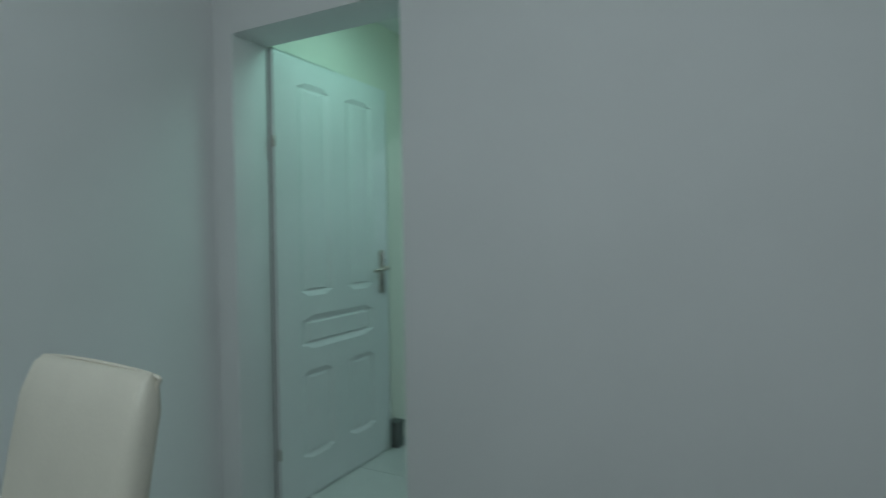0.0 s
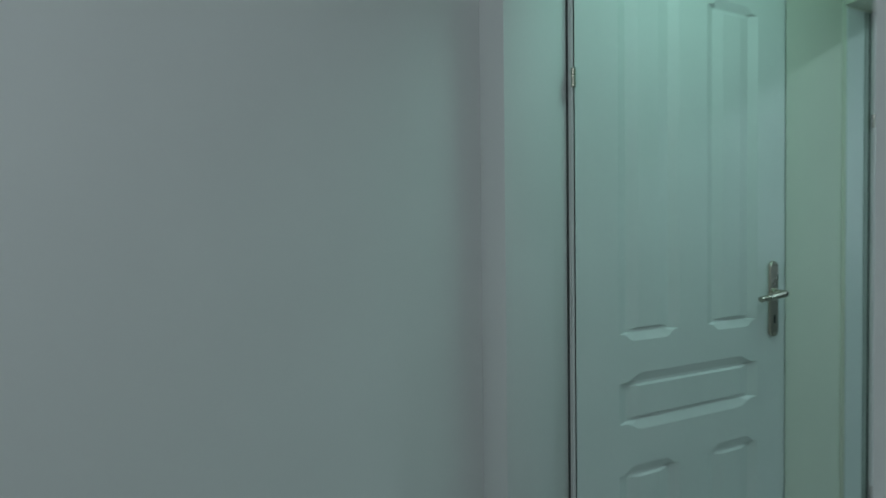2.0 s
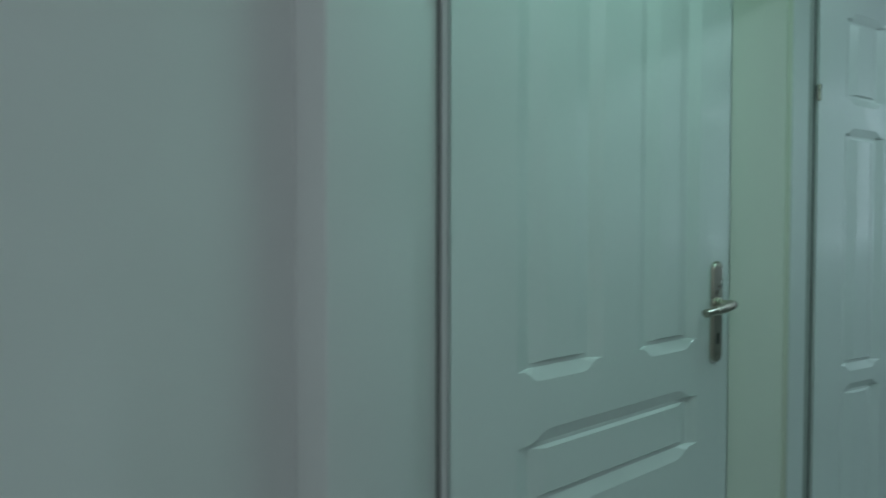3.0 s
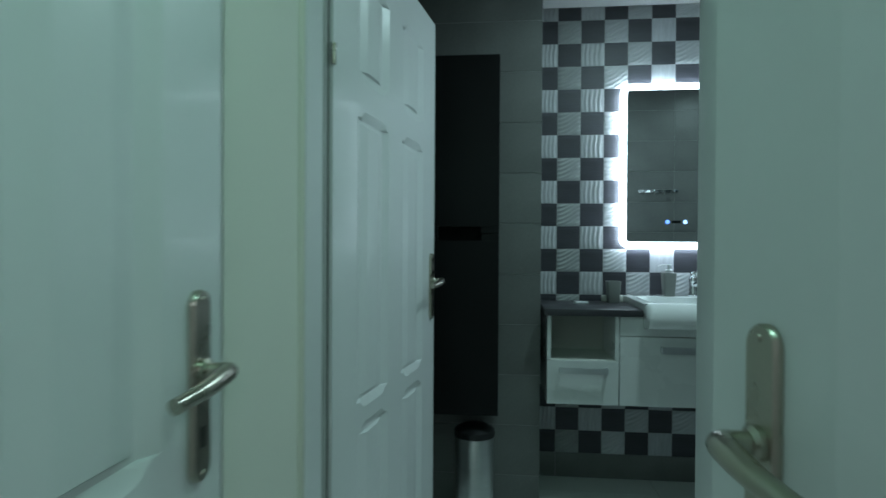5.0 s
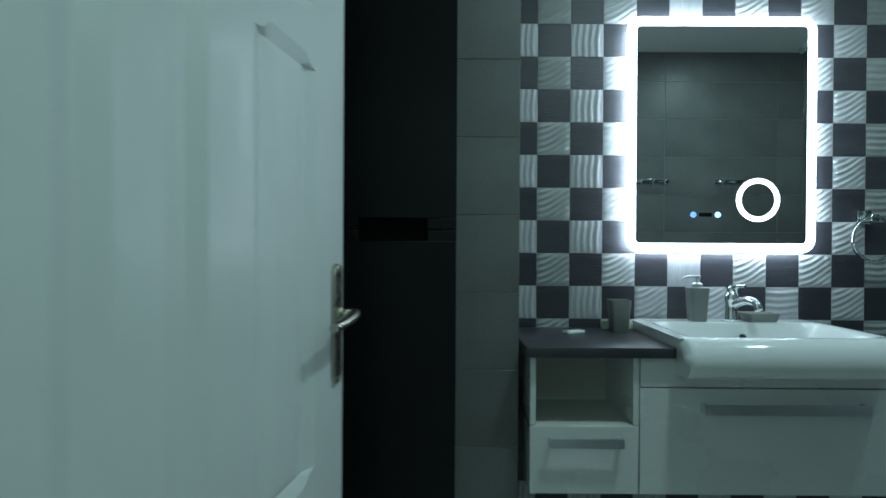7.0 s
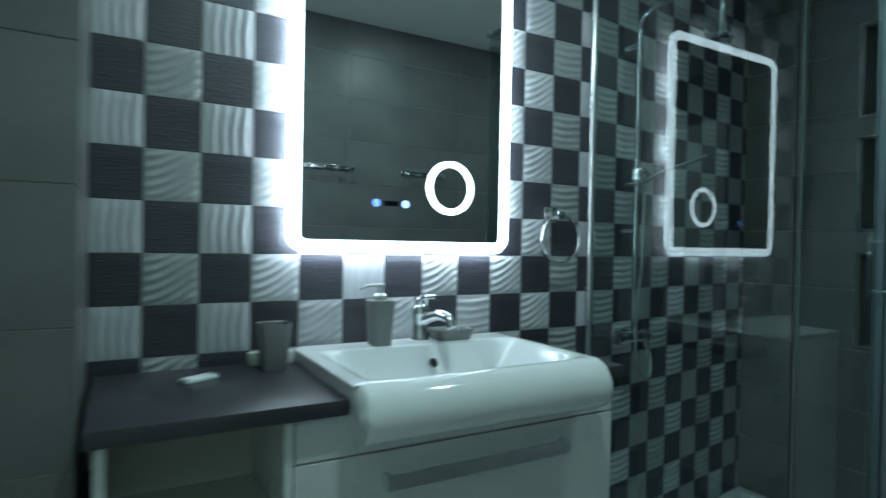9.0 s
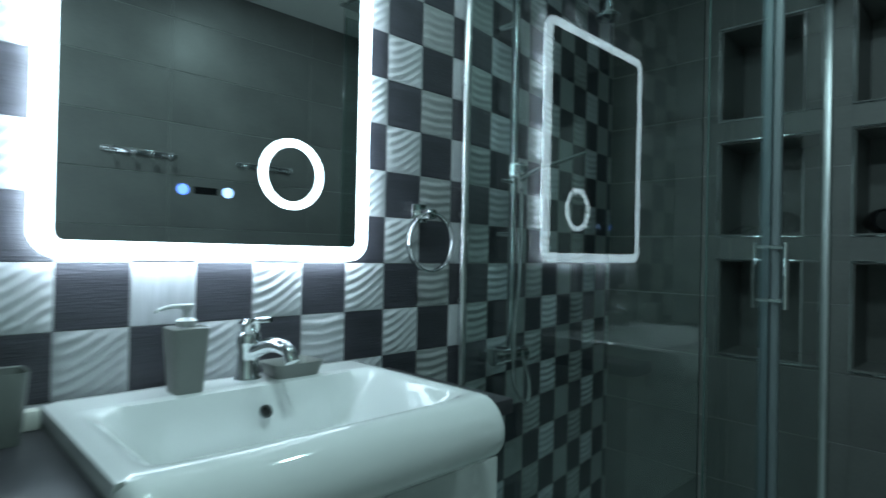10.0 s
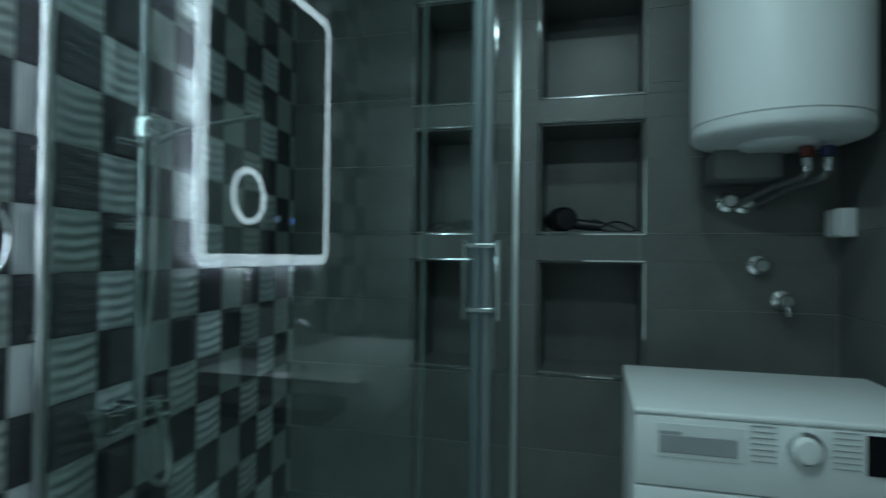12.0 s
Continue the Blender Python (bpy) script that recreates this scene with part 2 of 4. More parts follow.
# ---- rooms: walls, floor, ceiling ----
solid("ceiling_bathroom", box((XL - 0.1, YH + 0.02, CEIL), (XF + 0.4, YK + 0.15, CEIL + 0.1)), "ceiling", "plain white painted bathroom ceiling", "ceiling")
solid("ceiling_hall", box((XJ - 0.15, -0.36, CEIL), (0.74, YH + 0.02, CEIL + 0.1)), "ceiling", "plain white painted hall ceiling", "ceiling")
solid("ceiling_room", box((-0.75, -4.4, 2.60), (3.2, -0.36, 2.70)), "ceiling", "plain white painted living room ceiling", "ceiling")
solid("floor_base", box((-0.8, -4.4, -0.12), (3.3, YK + 0.15, -0.006)), "grout_pale", "pale grout bed under the floor tiles", "floor")
bm = bmesh.new()
add_box(bm, (-0.75, -0.545, 0), (XJ, -0.347, 2.60), 0.004, 2)
add_box(bm, (XJ, -0.545, 2.092), (0.285, -0.347, 2.60))
add_box(bm, (0.285, -0.545, 0), (3.2, -0.347, 2.60), 0.004, 2)
solid("wall_room", bm, "wall", "plain pale painted wall with a doorway through it", "wall")
bm = bmesh.new()
add_box(bm, (-0.75, -4.4, 0), (-0.645, -0.5455, 2.6))
add_box(bm, (3.2, -4.4, 0), (3.3, -0.36, 2.6))
add_box(bm, (-0.75, -4.5, 0), (3.3, -4.4, 2.6))
solid("wall_room_outer", bm, "wall", "plain pale painted living room walls", "wall")
bm = bmesh.new()
add_box(bm, (XJ - 0.12, -0.346, 2.098), (XJ, 0.5565, CEIL))
add_box(bm, (XJ - 0.12, 0.5565, 0), (XJ, YH, CEIL))
add_box(bm, (XJ - 0.16, -0.346, 0), (XJ - 0.12, YH, CEIL))
solid("wall_hall_left", bm, "wall_hall", "plain pale painted hall wall round a closed door", "wall")
solid("wall_hall_right", box((0.60, -0.346, 0), (0.74, YH, CEIL)), "wall_hall", "plain pale painted hall wall", "wall")
bm = bmesh.new()
add_box(bm, (XJ - 0.16, YH, 0), (-0.52, YD - T, CEIL), 0.003, 1)
add_box(bm, (-0.52, YH, 2.09), (0.402, YD - T, CEIL))
add_box(bm, (0.402, YH, 0), (0.62, YD - T, CEIL), 0.003, 1)
add_box(bm, (0.62, YH, 0), (0.74, YH + 0.019, CEIL))
door_wall = solid("wall_door", bm, "wall_hall", "painted wall with the bathroom doorway through it", "wall")
bm = bmesh.new()
add_box(bm, (0.317, YH - 0.012, 0), (0.4015, 1.075, 2.089), 0.004, 2)
add_box(bm, (0.394, 1.0755, 0), (0.4015, YD - 0.01, 2.089))
solid("jamb_lining_far", bm, "door", "white lacquered door post of the bathroom doorway", "trim")
bm = bmesh.new()
add_box(bm, (-0.516, YH + 0.005, 0), (-0.519, YD - 0.01, 2.08))
solid("jamb_lining", bm, "door", "white lacquered lining of the bathroom doorway", "trim")


def tile_piece_mesh(store, w, h, d, material):
    """A flat tile with softened edges; face towards -y, back at y = 0."""
    key = (round(w, 4), round(h, 4), material)
    if key not in store:
        e = 0.0008
        loops = [[(0, 0, 0), (w, 0, 0), (w, 0, h), (0, 0, h)], [(0, -d + e, 0), (w, -d + e, 0), (w, -d + e, h), (0, -d + e, h)],
                 [(e, -d, e), (w - e, -d, e), (w - e, -d, h - e), (e, -d, h - e)]]
        store[key] = mesh_of("tile", loft(loops), material, 0)
    return store[key]


TILES = {}


def tile_wall(parent, origin, turn, u0, u1, z0, z1, joint_u, holes=(), material="grey_tile", col=COL, row=ROW, joint_z=RZ, gap=0.0022, depth=T):
    """Tiles on an upright face: u runs along it from origin, at the turn given; holes are (u0, u1, z0, z1)."""
    m = pose(*origin, 0, 0, turn)
    us = [joint_u + col * k for k in range(-12, 13)]
    zs = [joint_z + row * k for k in range(-2, 14)]
    for a, b in zip(us, us[1:]):
        for c, d in zip(zs, zs[1:]):
            lo_u, hi_u = max(a + gap / 2, u0), min(b - gap / 2, u1)
            lo_z, hi_z = max(c + gap / 2, z0), min(d - gap / 2, z1)
            if hi_u - lo_u < 0.008 or hi_z - lo_z < 0.008:
                continue
            cu = sorted({lo_u, hi_u, *(v for h in holes for v in h[:2] if lo_u < v < hi_u)})
            cz = sorted({lo_z, hi_z, *(v for h in holes for v in h[2:] if lo_z < v < hi_z)})
            for p, q in zip(cu, cu[1:]):
                for r, s in zip(cz, cz[1:]):
                    mu, mz = (p + q) / 2, (r + s) / 2
                    if any(h[0] < mu < h[1] and h[2] < mz < h[3] for h in holes):
                        continue
                    ob = new("tile", tile_piece_mesh(TILES, q - p, s - r, depth, material))
                    ob.matrix_basis = m @ Matrix.Translation((p, 0, r))
                    ob.parent = parent


# recesses in the far wall: rows in height, columns along y
NZ = ((0.86, 1.24), (1.325, 1.70), (1.778, 2.148))
NY = ((1.737, 2.078), (2.172, 2.52))
bm = bmesh.new()
ys = (YD - 0.1, NY[0][0], NY[0][1], NY[1][0], NY[1][1], YK + 0.14)
zs = (0, NZ[0][0], NZ[0][1], NZ[1][0], NZ[1][1], NZ[2][0], NZ[2][1], CEIL)
for i in range(5):
    for j in range(7):
        if not (i in (1, 3) and j in (1, 3, 5)):
            add_box(bm, (XF + T, ys[i], zs[j]), (XF + 0.26, ys[i + 1], zs[j + 1]))
add_box(bm, (XF + 0.26, YD - 0.1, 0), (XF + 0.34, YK + 0.14, CEIL))
wall_far = solid("wall_recesses", bm, "grout", "grey stone tiled wall with six shelf recesses", "wall", smooth=0)
wall_check = solid("wall_chequered", box((XP - 0.2, YC + T, 0), (GX + 0.02, YC + 0.14, CEIL)), "grout", "chequered wall of dark and pale relief tiles", "wall", smooth=0)
wall_shower = solid("wall_shower", box((0.0, T, 0), (1.165, 0.14, CEIL)), "grout", "chequered tile wall running aslant inside the shower", "wall", smooth=0)
wall_shower.matrix_basis = pose(GX, YC, 0, 0, 0, SKEW)
bm = bmesh.new()
add_box(bm, (XL - 0.1, YP + T, 0), (XP - T, YC + 0.14, CEIL))
wall_box = solid("wall_boxed_out", bm, "grout", "grey tiled boxed-out wall beside the basin", "wall", smooth=0)
wall_left = solid("wall_bathroom_left", box((XL - 0.12, YD - 0.1, 0), (XL - T, YP + T, CEIL)), "grout", "grey tiled wall behind the bathroom door", "wall", smooth=0)
wall_south = solid("wall_hooks", box((0.62, YH + 0.02, 0), (XF + T, YD - T, CEIL)), "grout", "grey tiled wall with two hook rails", "wall", smooth=0)


# ---- doors ----
def panel_outline(u0, u1, v0, v1, shoulder=0.062, rise=0.022):
    """Panel outline whose head and foot step out between short shoulders in a soft ogee."""
    up = [(0.0, 0.0), (0.30, 0.06), (0.48, 0.30), (0.64, 0.70), (0.80, 0.93), (1.0, 1.0)]
    head = [(u0 + shoulder * a, v1 - rise + rise * b) for a, b in up]
    foot = [(u0 + shoulder * a, v0 + rise - rise * b) for a, b in up]
    across = [(u0 + u1 - u, v) for u, v in reversed(foot)]
    return [*foot, *across, *((u0 + u1 - u, v) for u, v in head), *reversed(head)], (u0, u1, v0, v1, rise)


def inset(panel, side, end):
    """The outline drawn in to a plain rectangle: side in from the stiles, end in from the shoulders."""
    pts, (u0, u1, v0, v1, rise) = panel
    mid = (v0 + v1) / 2
    return [(u0 + side + (u - u0) * (u1 - u0 - 2 * side) / (u1 - u0), v1 - rise - end if v > mid else v0 + rise + end) for u, v in pts]


def panelled_face(w, h, panels):
    """Door face in the xz plane looking to -y: a skin with sunk mouldings and raised fields."""
    bm = bmesh.new()
    edges = []
    holes = []
    for outline in ([(0, 0), (w, 0), (w, h), (0, h)], *(p[0] for p in panels)):
        vs = [bm.verts.new((u, 0, v)) for u, v in outline]
        edges += [bm.edges.new((vs[i], vs[(i + 1) % len(vs)])) for i in range(len(vs))]
        holes.append(vs)
    bmesh.ops.triangle_fill(bm, use_beauty=True, use_dissolve=False, edges=edges, normal=(0, -1, 0))
    for panel, vs in zip(panels, holes[1:]):
        last = vs
        for side, end, deep in ((0.034, 0.002, 0.0108), (0.040, 0.010, 0.0110), (0.080, 0.015, 0.0045)):
            ring = [bm.verts.new((u, deep, v)) for u, v in inset(panel, side, end)]
            for k in range(len(ring)):
                j = (k + 1) % len(ring)
                bm.faces.new((last[k], last[j], ring[j], ring[k]))
            last = ring
        bm.faces.new(last)
    for f in bm.faces:
        f.normal_update()
    return bm


def door_leaf(name, label, w, h, panels, at, turn, plate_u, low=0.0):
    """A leaf hinged at the origin: width along x, looks to -y; handle plates on both faces."""
    door = thing(name, label, "door", kind="structure")
    th = 0.042
    bm = panelled_face(w, h, panels)
    body = part("leaf", bm, "door", door, smooth=6)
    t = bmesh.new()
    add_box(t, (0, 0.014, 0), (w, th - 0.012, h))
    for lo, hi in (((0, 0, 0), (0.004, 0.012, h)), ((w - 0.004, 0.0, 0), (w, 0.012, h)), ((0, 0, h - 0.004), (w, 0.012, h))):
        add_box(t, lo, hi)
    part("core", t, "door", door, smooth=0)
    part("back_face", mirrored(panelled_face(w, h, panels), th + 0.002), "door", door, smooth=6)
    for zz in (0.24, 1.645):
        part("hinge", lathe([(0, 0), (0.006, 0.001), (0.006, 0.05), (0, 0.051)], 12, Matrix.Translation((-0.003, -0.004, zz))), "nickel", door, "small metal hinge knuckle")
    for face in (0, 1):
        bm = bmesh.new()
        outline = round_rect(0.042, 0.25, 0.020, 6)
        add_loft(bm, [[(plate_u + u, -0.0005, 1.065 + low + v) for u, v in outline], [(plate_u + u, -0.006, 1.065 + low + v) for u, v in outline],
                      [(plate_u + u * 0.9, -0.009, 1.065 + low + v * 0.985) for u, v in outline]])
        plate = mirrored(bm, th + 0.002) if face else bm
        plate = part("handle_plate", plate, "nickel", door, "tall rounded brushed nickel handle plate")
        lever = tube(curve_points([(plate_u, -0.008, 1.085 + low), (plate_u, -0.040, 1.085 + low), (plate_u - 0.02, -0.049, 1.086 + low), (plate_u - 0.07, -0.051, 1.080 + low), (plate_u - 0.125, -0.045, 1.074 + low)], 28),
                     lambda s: 0.0095 + 0.003 * math.sin(math.pi * min(1, s * 1.1)), 12)
        add_lathe(lever, [(0, 0), (0.016, 0), (0.016, 0.006), (0.012, 0.010), (0, 0.010)], 20, Matrix.Translation((plate_u, -0.009, 1.085 + low)) @ pose(0, 0, 0, 90))
        lever = mirrored(lever, th + 0.002) if face else lever
        part("lever", lever, "nickel", plate, "curved nickel lever")
        hole = box((plate_u - 0.004, -0.0103, 0.985 + low), (plate_u + 0.004, -0.0088, 1.012 + low), 0.0006, 1)
        part("keyhole", mirrored(hole, th + 0.002) if face else hole, "black", plate)
        for zz in (0.952 + low, 1.178 + low):
            dot = lathe([(0, 0), (0.004, 0), (0.003, 0.002), (0, 0.0025)], 10, Matrix.Translation((plate_u, -0.009, zz)) @ pose(0, 0, 0, 90))
            part("screw", mirrored(dot, th + 0.002) if face else dot, "nickel", plate)
    door.matrix_basis = pose(*at, 0, 0, turn)
    return door


def mirrored(bm, y):
    """Turned over in the plane y = const, so that it looks the other way."""
    for v in bm.verts:
        v.co.y = y - v.co.y
    bmesh.ops.reverse_faces(bm, faces=bm.faces[:])
    return bm


ABC = [panel_outline(0.155, 0.395, 0.960, 1.975), panel_outline(0.515, 0.755, 0.960, 1.975), panel_outline(0.155, 0.755, 0.705, 0.868, 0.10, 0.024),
       panel_outline(0.155, 0.395, 0.18, 0.605), panel_outline(0.515, 0.755, 0.18, 0.605)]
SIX = [panel_outline(a, a + 0.24, lo, hi) for lo, hi in ((1.655, 1.95), (0.785, 1.580), (0.2, 0.745)) for a in (0.15, 0.51)]
# the leaf at turn 90 runs along +y and looks to +x
door_leaf("door_1", "closed white panelled door with nickel lever handle", 0.90, 2.085, ABC, (-0.506, -0.3445, 0.006), 90, 0.830, -0.024)
door_leaf("door_2", "white panelled bathroom door standing wide open", 0.905, 2.075, SIX, (-0.505, 1.085, 0.006), 90 - 8.9, 0.855)
SLIM = [panel_outline(a, a + 0.2, lo, hi, 0.05) for lo, hi in ((1.0, 1.965), (0.2, 0.85)) for a in (0.1, 0.38)]


# the living room's own door, open into the hall
door_leaf("door_3", "white panelled living room door standing open", 0.75, 2.05, SLIM, (0.268, -0.338, 0.006), 99, 0.66, -0.031)
gap = box((XJ - 0.10, -0.3465, 0), (-0.526, -0.3450, 2.08))
solid("seal_door_1", gap, "seal", "dark rubber seal beside the closed door", "trim")
# grey strip whose colour stands in for shade between jamb and leaf
solid("gap_shade_door_2", box((-0.5155, 1.046, 0), (-0.5135, 1.072, 2.08)), "gap_shade", "grey strip painted as shade in the bathroom door's hinge gap", "trim")
solid("seal_door_2", box((-0.5155, 1.073, 0), (-0.512, 1.083, 2.08)), "seal", "dark rubber seal beside the bathroom door", "trim")


# ---- hall and living room things ----
def ceiling_lamp(label, material, x, y, z, r):
    lampo = thing("ceiling_lamp", label, "lamp", (x, y, z))
    part("base", lathe([(0, 0), (r, 0), (r, -0.025), (r * 0.96, -0.03), (0, -0.03)], 40, Matrix.Translation((x, y, z))), "plastic", lampo)
    part("shade", lathe([(r * 0.94, -0.03), (r * 0.92, -0.045), (r * 0.7, -0.06), (0, -0.068)], 40, Matrix.Translation((x, y, z))), material, lampo, "glowing round opal diffuser")


ceiling_lamp("round opal ceiling lamp glowing greenish white in the hall", "lamp_glass", 0.12, -0.02, CEIL, 0.26)
ceiling_lamp("round opal ceiling lamp in the living room", "room_lamp_glass", 0.9, -2.6, 2.60, 0.24)
for lx, ly in ((1.58, 1.90), (0.62, 1.95)):
    sp = thing("ceiling_spot", "small round lit spot in the bathroom ceiling", "lamp", (lx, ly, CEIL), group="bathroom ceiling spots")
    part("ring", lathe([(0.055, 0), (0.075, 0), (0.074, -0.005), (0.056, -0.008), (0.055, 0)], 36, Matrix.Translation((lx, ly, CEIL))), "chrome", sp)
    part("lens", lathe([(0, -0.003), (0.055, -0.003), (0.055, -0.001), (0, -0.001)], 36, Matrix.Translation((lx, ly, CEIL))), "spot_glass", sp, "lit lens")


def dining_chair(x, y, turn):
    chair = thing("dining_chair", "cream leatherette dining chair with a tall padded back", "chair")
    # back: rounded pad, leaning, with a stitched border
    loops = []
    for k in range(13):
        s = k / 12
        z = 0.45 + 0.58 * s
        lean = 0.02 + 0.07 * s * s
        w = 0.382 - 0.02 * s
        if s > 0.93:
            w -= 0.02
        th = 0.055 if s < 0.95 else 0.035
        loops.append([(u, lean + v, z) for u, v in round_rect(w, th, th * 0.42, 5)])
    top = [(u * 0.95, 0.093 + v * 0.3, 1.040) for u, v in round_rect(0.352, 0.03, 0.012, 5)]
    part("backrest", loft([*loops, top]), "leather", chair, smooth=60)
    seam = [(-0.183, 0.028, 0.52), (-0.177, 0.050, 0.85), (-0.171, 0.076, 1.005), (-0.15, 0.078, 1.038), (0.15, 0.078, 1.038), (0.171, 0.076, 1.005), (0.177, 0.050, 0.85), (0.183, 0.028, 0.52)]
    part("piping", tube(curve_points([(a, b + 0.018, c) for a, b, c in seam], 60), 0.0035, 6), "leather", chair, "stitched piping")
    bm = bmesh.new()
    plan = round_rect(0.42, 0.44, 0.05, 6)
    add_loft(bm, [[(u * f, v * f - 0.19, z) for u, v in plan] for f, z in ((0.95, 0.40), (1.0, 0.42), (1.0, 0.465), (0.97, 0.485), (0.85, 0.495), (0.4, 0.498))])
    part("seat", bm, "leather", chair, smooth=60)
    part("seam", tube(curve_points([(-0.186, 0.006, 0.72), (0, 0.006, 0.715), (0.186, 0.006, 0.72)], 20), 0.004, 6), "leather", chair, "stitched seam across the back")
    for a in (-0.075, 0.075):
        part("seam", tube(curve_points([(a, 0.006, 0.715), (a, -0.002, 0.60), (a, -0.008, 0.50)], 12), 0.004, 6), "leather", chair)
    for a in (-0.165, 0.165):
        for b in (-0.36, -0.01):
            part("leg", loft([[(a * 1.03 + u, b + v + (0.03 if b > -0.1 else -0.01), 0.0) for u, v in round_rect(0.026, 0.026, 0.006, 3)], [(a + u, b + v, 0.42) for u, v in round_rect(0.036, 0.036, 0.006, 3)]]), "steel", chair, "slim metal leg")
    chair.matrix_basis = pose(x, y, 0, 0, 0, turn)
    return chair


dining_chair(0.357, -1.752, -2.7)


def storage_box():
    x0, x1, y0, y1, h = XJ + 0.004, XJ + 0.072, 0.562, 0.630, 0.155
    b = thing("storage_box", "small dark grey box on the floor beside the closed door", "box", ((x0 + x1) / 2, (y0 + y1) / 2, 0))
    part("body", box((x0, y0, 0.0), (x1, y1, h - 0.022), 0.005), "greige_dark", b)
    part("lid", box((x0 - 0.002, y0 - 0.003, h - 0.0215), (x1 + 0.003, y1 + 0.003, h), 0.004), "greige_dark", b, "dark grey lid")


storage_box()


# ---- bathroom: recesses ----
for i, (y0, y1) in enumerate(NY):
    for j, (z0, z1) in enumerate(NZ):
        label = "tiled wall recess with a thin metal edge trim" if i else "tiled wall recess with metal edge trim outside the shower"
        n = thing("wall_niche", label, "niche", (XF, (y0 + y1) / 2, z0), group="wall recesses", kind="structure")
        e = 0.0035
        part("back", box((XF + 0.252, y0 + e, z0 + e), (XF + 0.259, y1 - e, z1 - e)), "grey_tile", n, smooth=0)
        part("bottom", box((XF + 0.008, y0 + e, z0 + 0.0005), (XF + 0.251, y1 - e, z0 + 0.010)), "grey_tile", n, smooth=0)
        part("top", box((XF + 0.008, y0 + e, z1 - 0.010), (XF + 0.251, y1 - e, z1 - 0.0005)), "grey_tile", n, smooth=0)
        part("side", box((XF + 0.008, y0 + 0.0005, z0 + 0.011), (XF + 0.251, y0 + 0.009, z1 - 0.011)), "grey_tile", n, smooth=0)
        part("side", box((XF + 0.008, y1 - 0.009, z0 + 0.011), (XF + 0.251, y1 - 0.0005, z1 - 0.011)), "grey_tile", n, smooth=0)
        for lo, hi in (((y0 - 0.002, z0 - 0.002), (y1 + 0.002, z0 + 0.004)), ((y0 - 0.002, z1 - 0.004), (y1 + 0.002, z1 + 0.002)),
                       ((y0 - 0.002, z0 + 0.0045), (y0 + 0.004, z1 - 0.0045)), ((y1 - 0.004, z0 + 0.0045), (y1 + 0.002, z1 - 0.0045))):
            part("trim", box((XF - 0.004, lo[0], lo[1]), (XF + 0.0075, hi[0], hi[1]), 0.001, 1), "chrome", n, "thin metal edge trim")


def hair_dryer():
    z = NZ[1][0] + 0.010
    d = thing("hair_dryer", "black hair dryer lying on its side with a loose cord", "hair dryer", (XF + 0.07, 2.0, z))
    m = Matrix.Translation((XF + 0.075, 2.005, z + 0.044)) @ pose(0, 0, 0, 0, 90, 25)
    body = part("body", lathe([(0, -0.05), (0.034, -0.046), (0.043, -0.02), (0.042, 0.02), (0.033, 0.06), (0.027, 0.095), (0.024, 0.10), (0, 0.10)], 24, m), "black", d)
    part("grille", lathe([(0.036, -0.052), (0.040, -0.046), (0.034, -0.044)], 24, m), "black_gloss", body)
    part("handle", tube(curve_points([(XF + 0.075, 1.985, z + 0.035), (XF + 0.07, 1.93, z + 0.026), (XF + 0.07, 1.87, z + 0.020)], 12), lambda s: 0.020 - 0.004 * s, 12), "black", d)
    part("cord", tube(curve_points([(XF + 0.07, 1.87, z + 0.02), (XF + 0.06, 1.83, z + 0.035), (XF + 0.10, 1.79, z + 0.03), (XF + 0.06, 1.76, z + 0.006), (XF + 0.12, 1.80, z + 0.005), (XF + 0.05, 1.86, z + 0.005), (XF + 0.09, 1.90, z + 0.045), (XF + 0.06, 1.80, z + 0.006)], 50), 0.0035, 6), "black", d)


hair_dryer()


# ---- bathroom: tall cabinet and bin ----
def tall_cabinet():
    x0, x1, y0, z0, z1 = -0.475, -0.113, 2.30, 0.47, 2.070
    zc = 1.278
    c = thing("tall_cabinet", "tall matt anthracite wall cabinet with a recessed grip", "cabinet", ((x0 + x1) / 2, 2.4, z0))
    part("body", box((x0 + 0.003, y0 + 0.021, z0 + 0.002), (x1, YP - 0.001, z1), 0.0015, 1), "anthracite", c)
    g0, g1, gz = -0.385, -0.192, 0.030
    for nm, a, b, up in (("door", z0, zc - 0.0015, 1), ("door", zc + 0.0015, z1, 0)):
        bm = bmesh.new()
        if up:
            add_box(bm, (x0, y0, a), (x1, y0 + 0.018, b - gz), 0.0012, 1)
            add_box(bm, (x0, y0, b - gz), (g0, y0 + 0.018, b), 0.0012, 1)
            add_box(bm, (g1, y0, b - gz), (x1, y0 + 0.018, b), 0.0012, 1)
        else:
            add_box(bm, (x0, y0, a + gz), (x1, y0 + 0.018, b), 0.0012, 1)
            add_box(bm, (x0, y0, a), (g0, y0 + 0.018, a + gz), 0.0012, 1)
            add_box(bm, (g1, y0, a), (x1, y0 + 0.018, a + gz), 0.0012, 1)
        part(nm, bm, "anthracite", c)
    # near-black sheet behind the slot, its colour standing in for deep shade
    part("grip", box((g0, y0 + 0.014, zc - gz), (g1, y0 + 0.020, zc + gz)), "void", c, "recessed grip with its deep shade painted black")


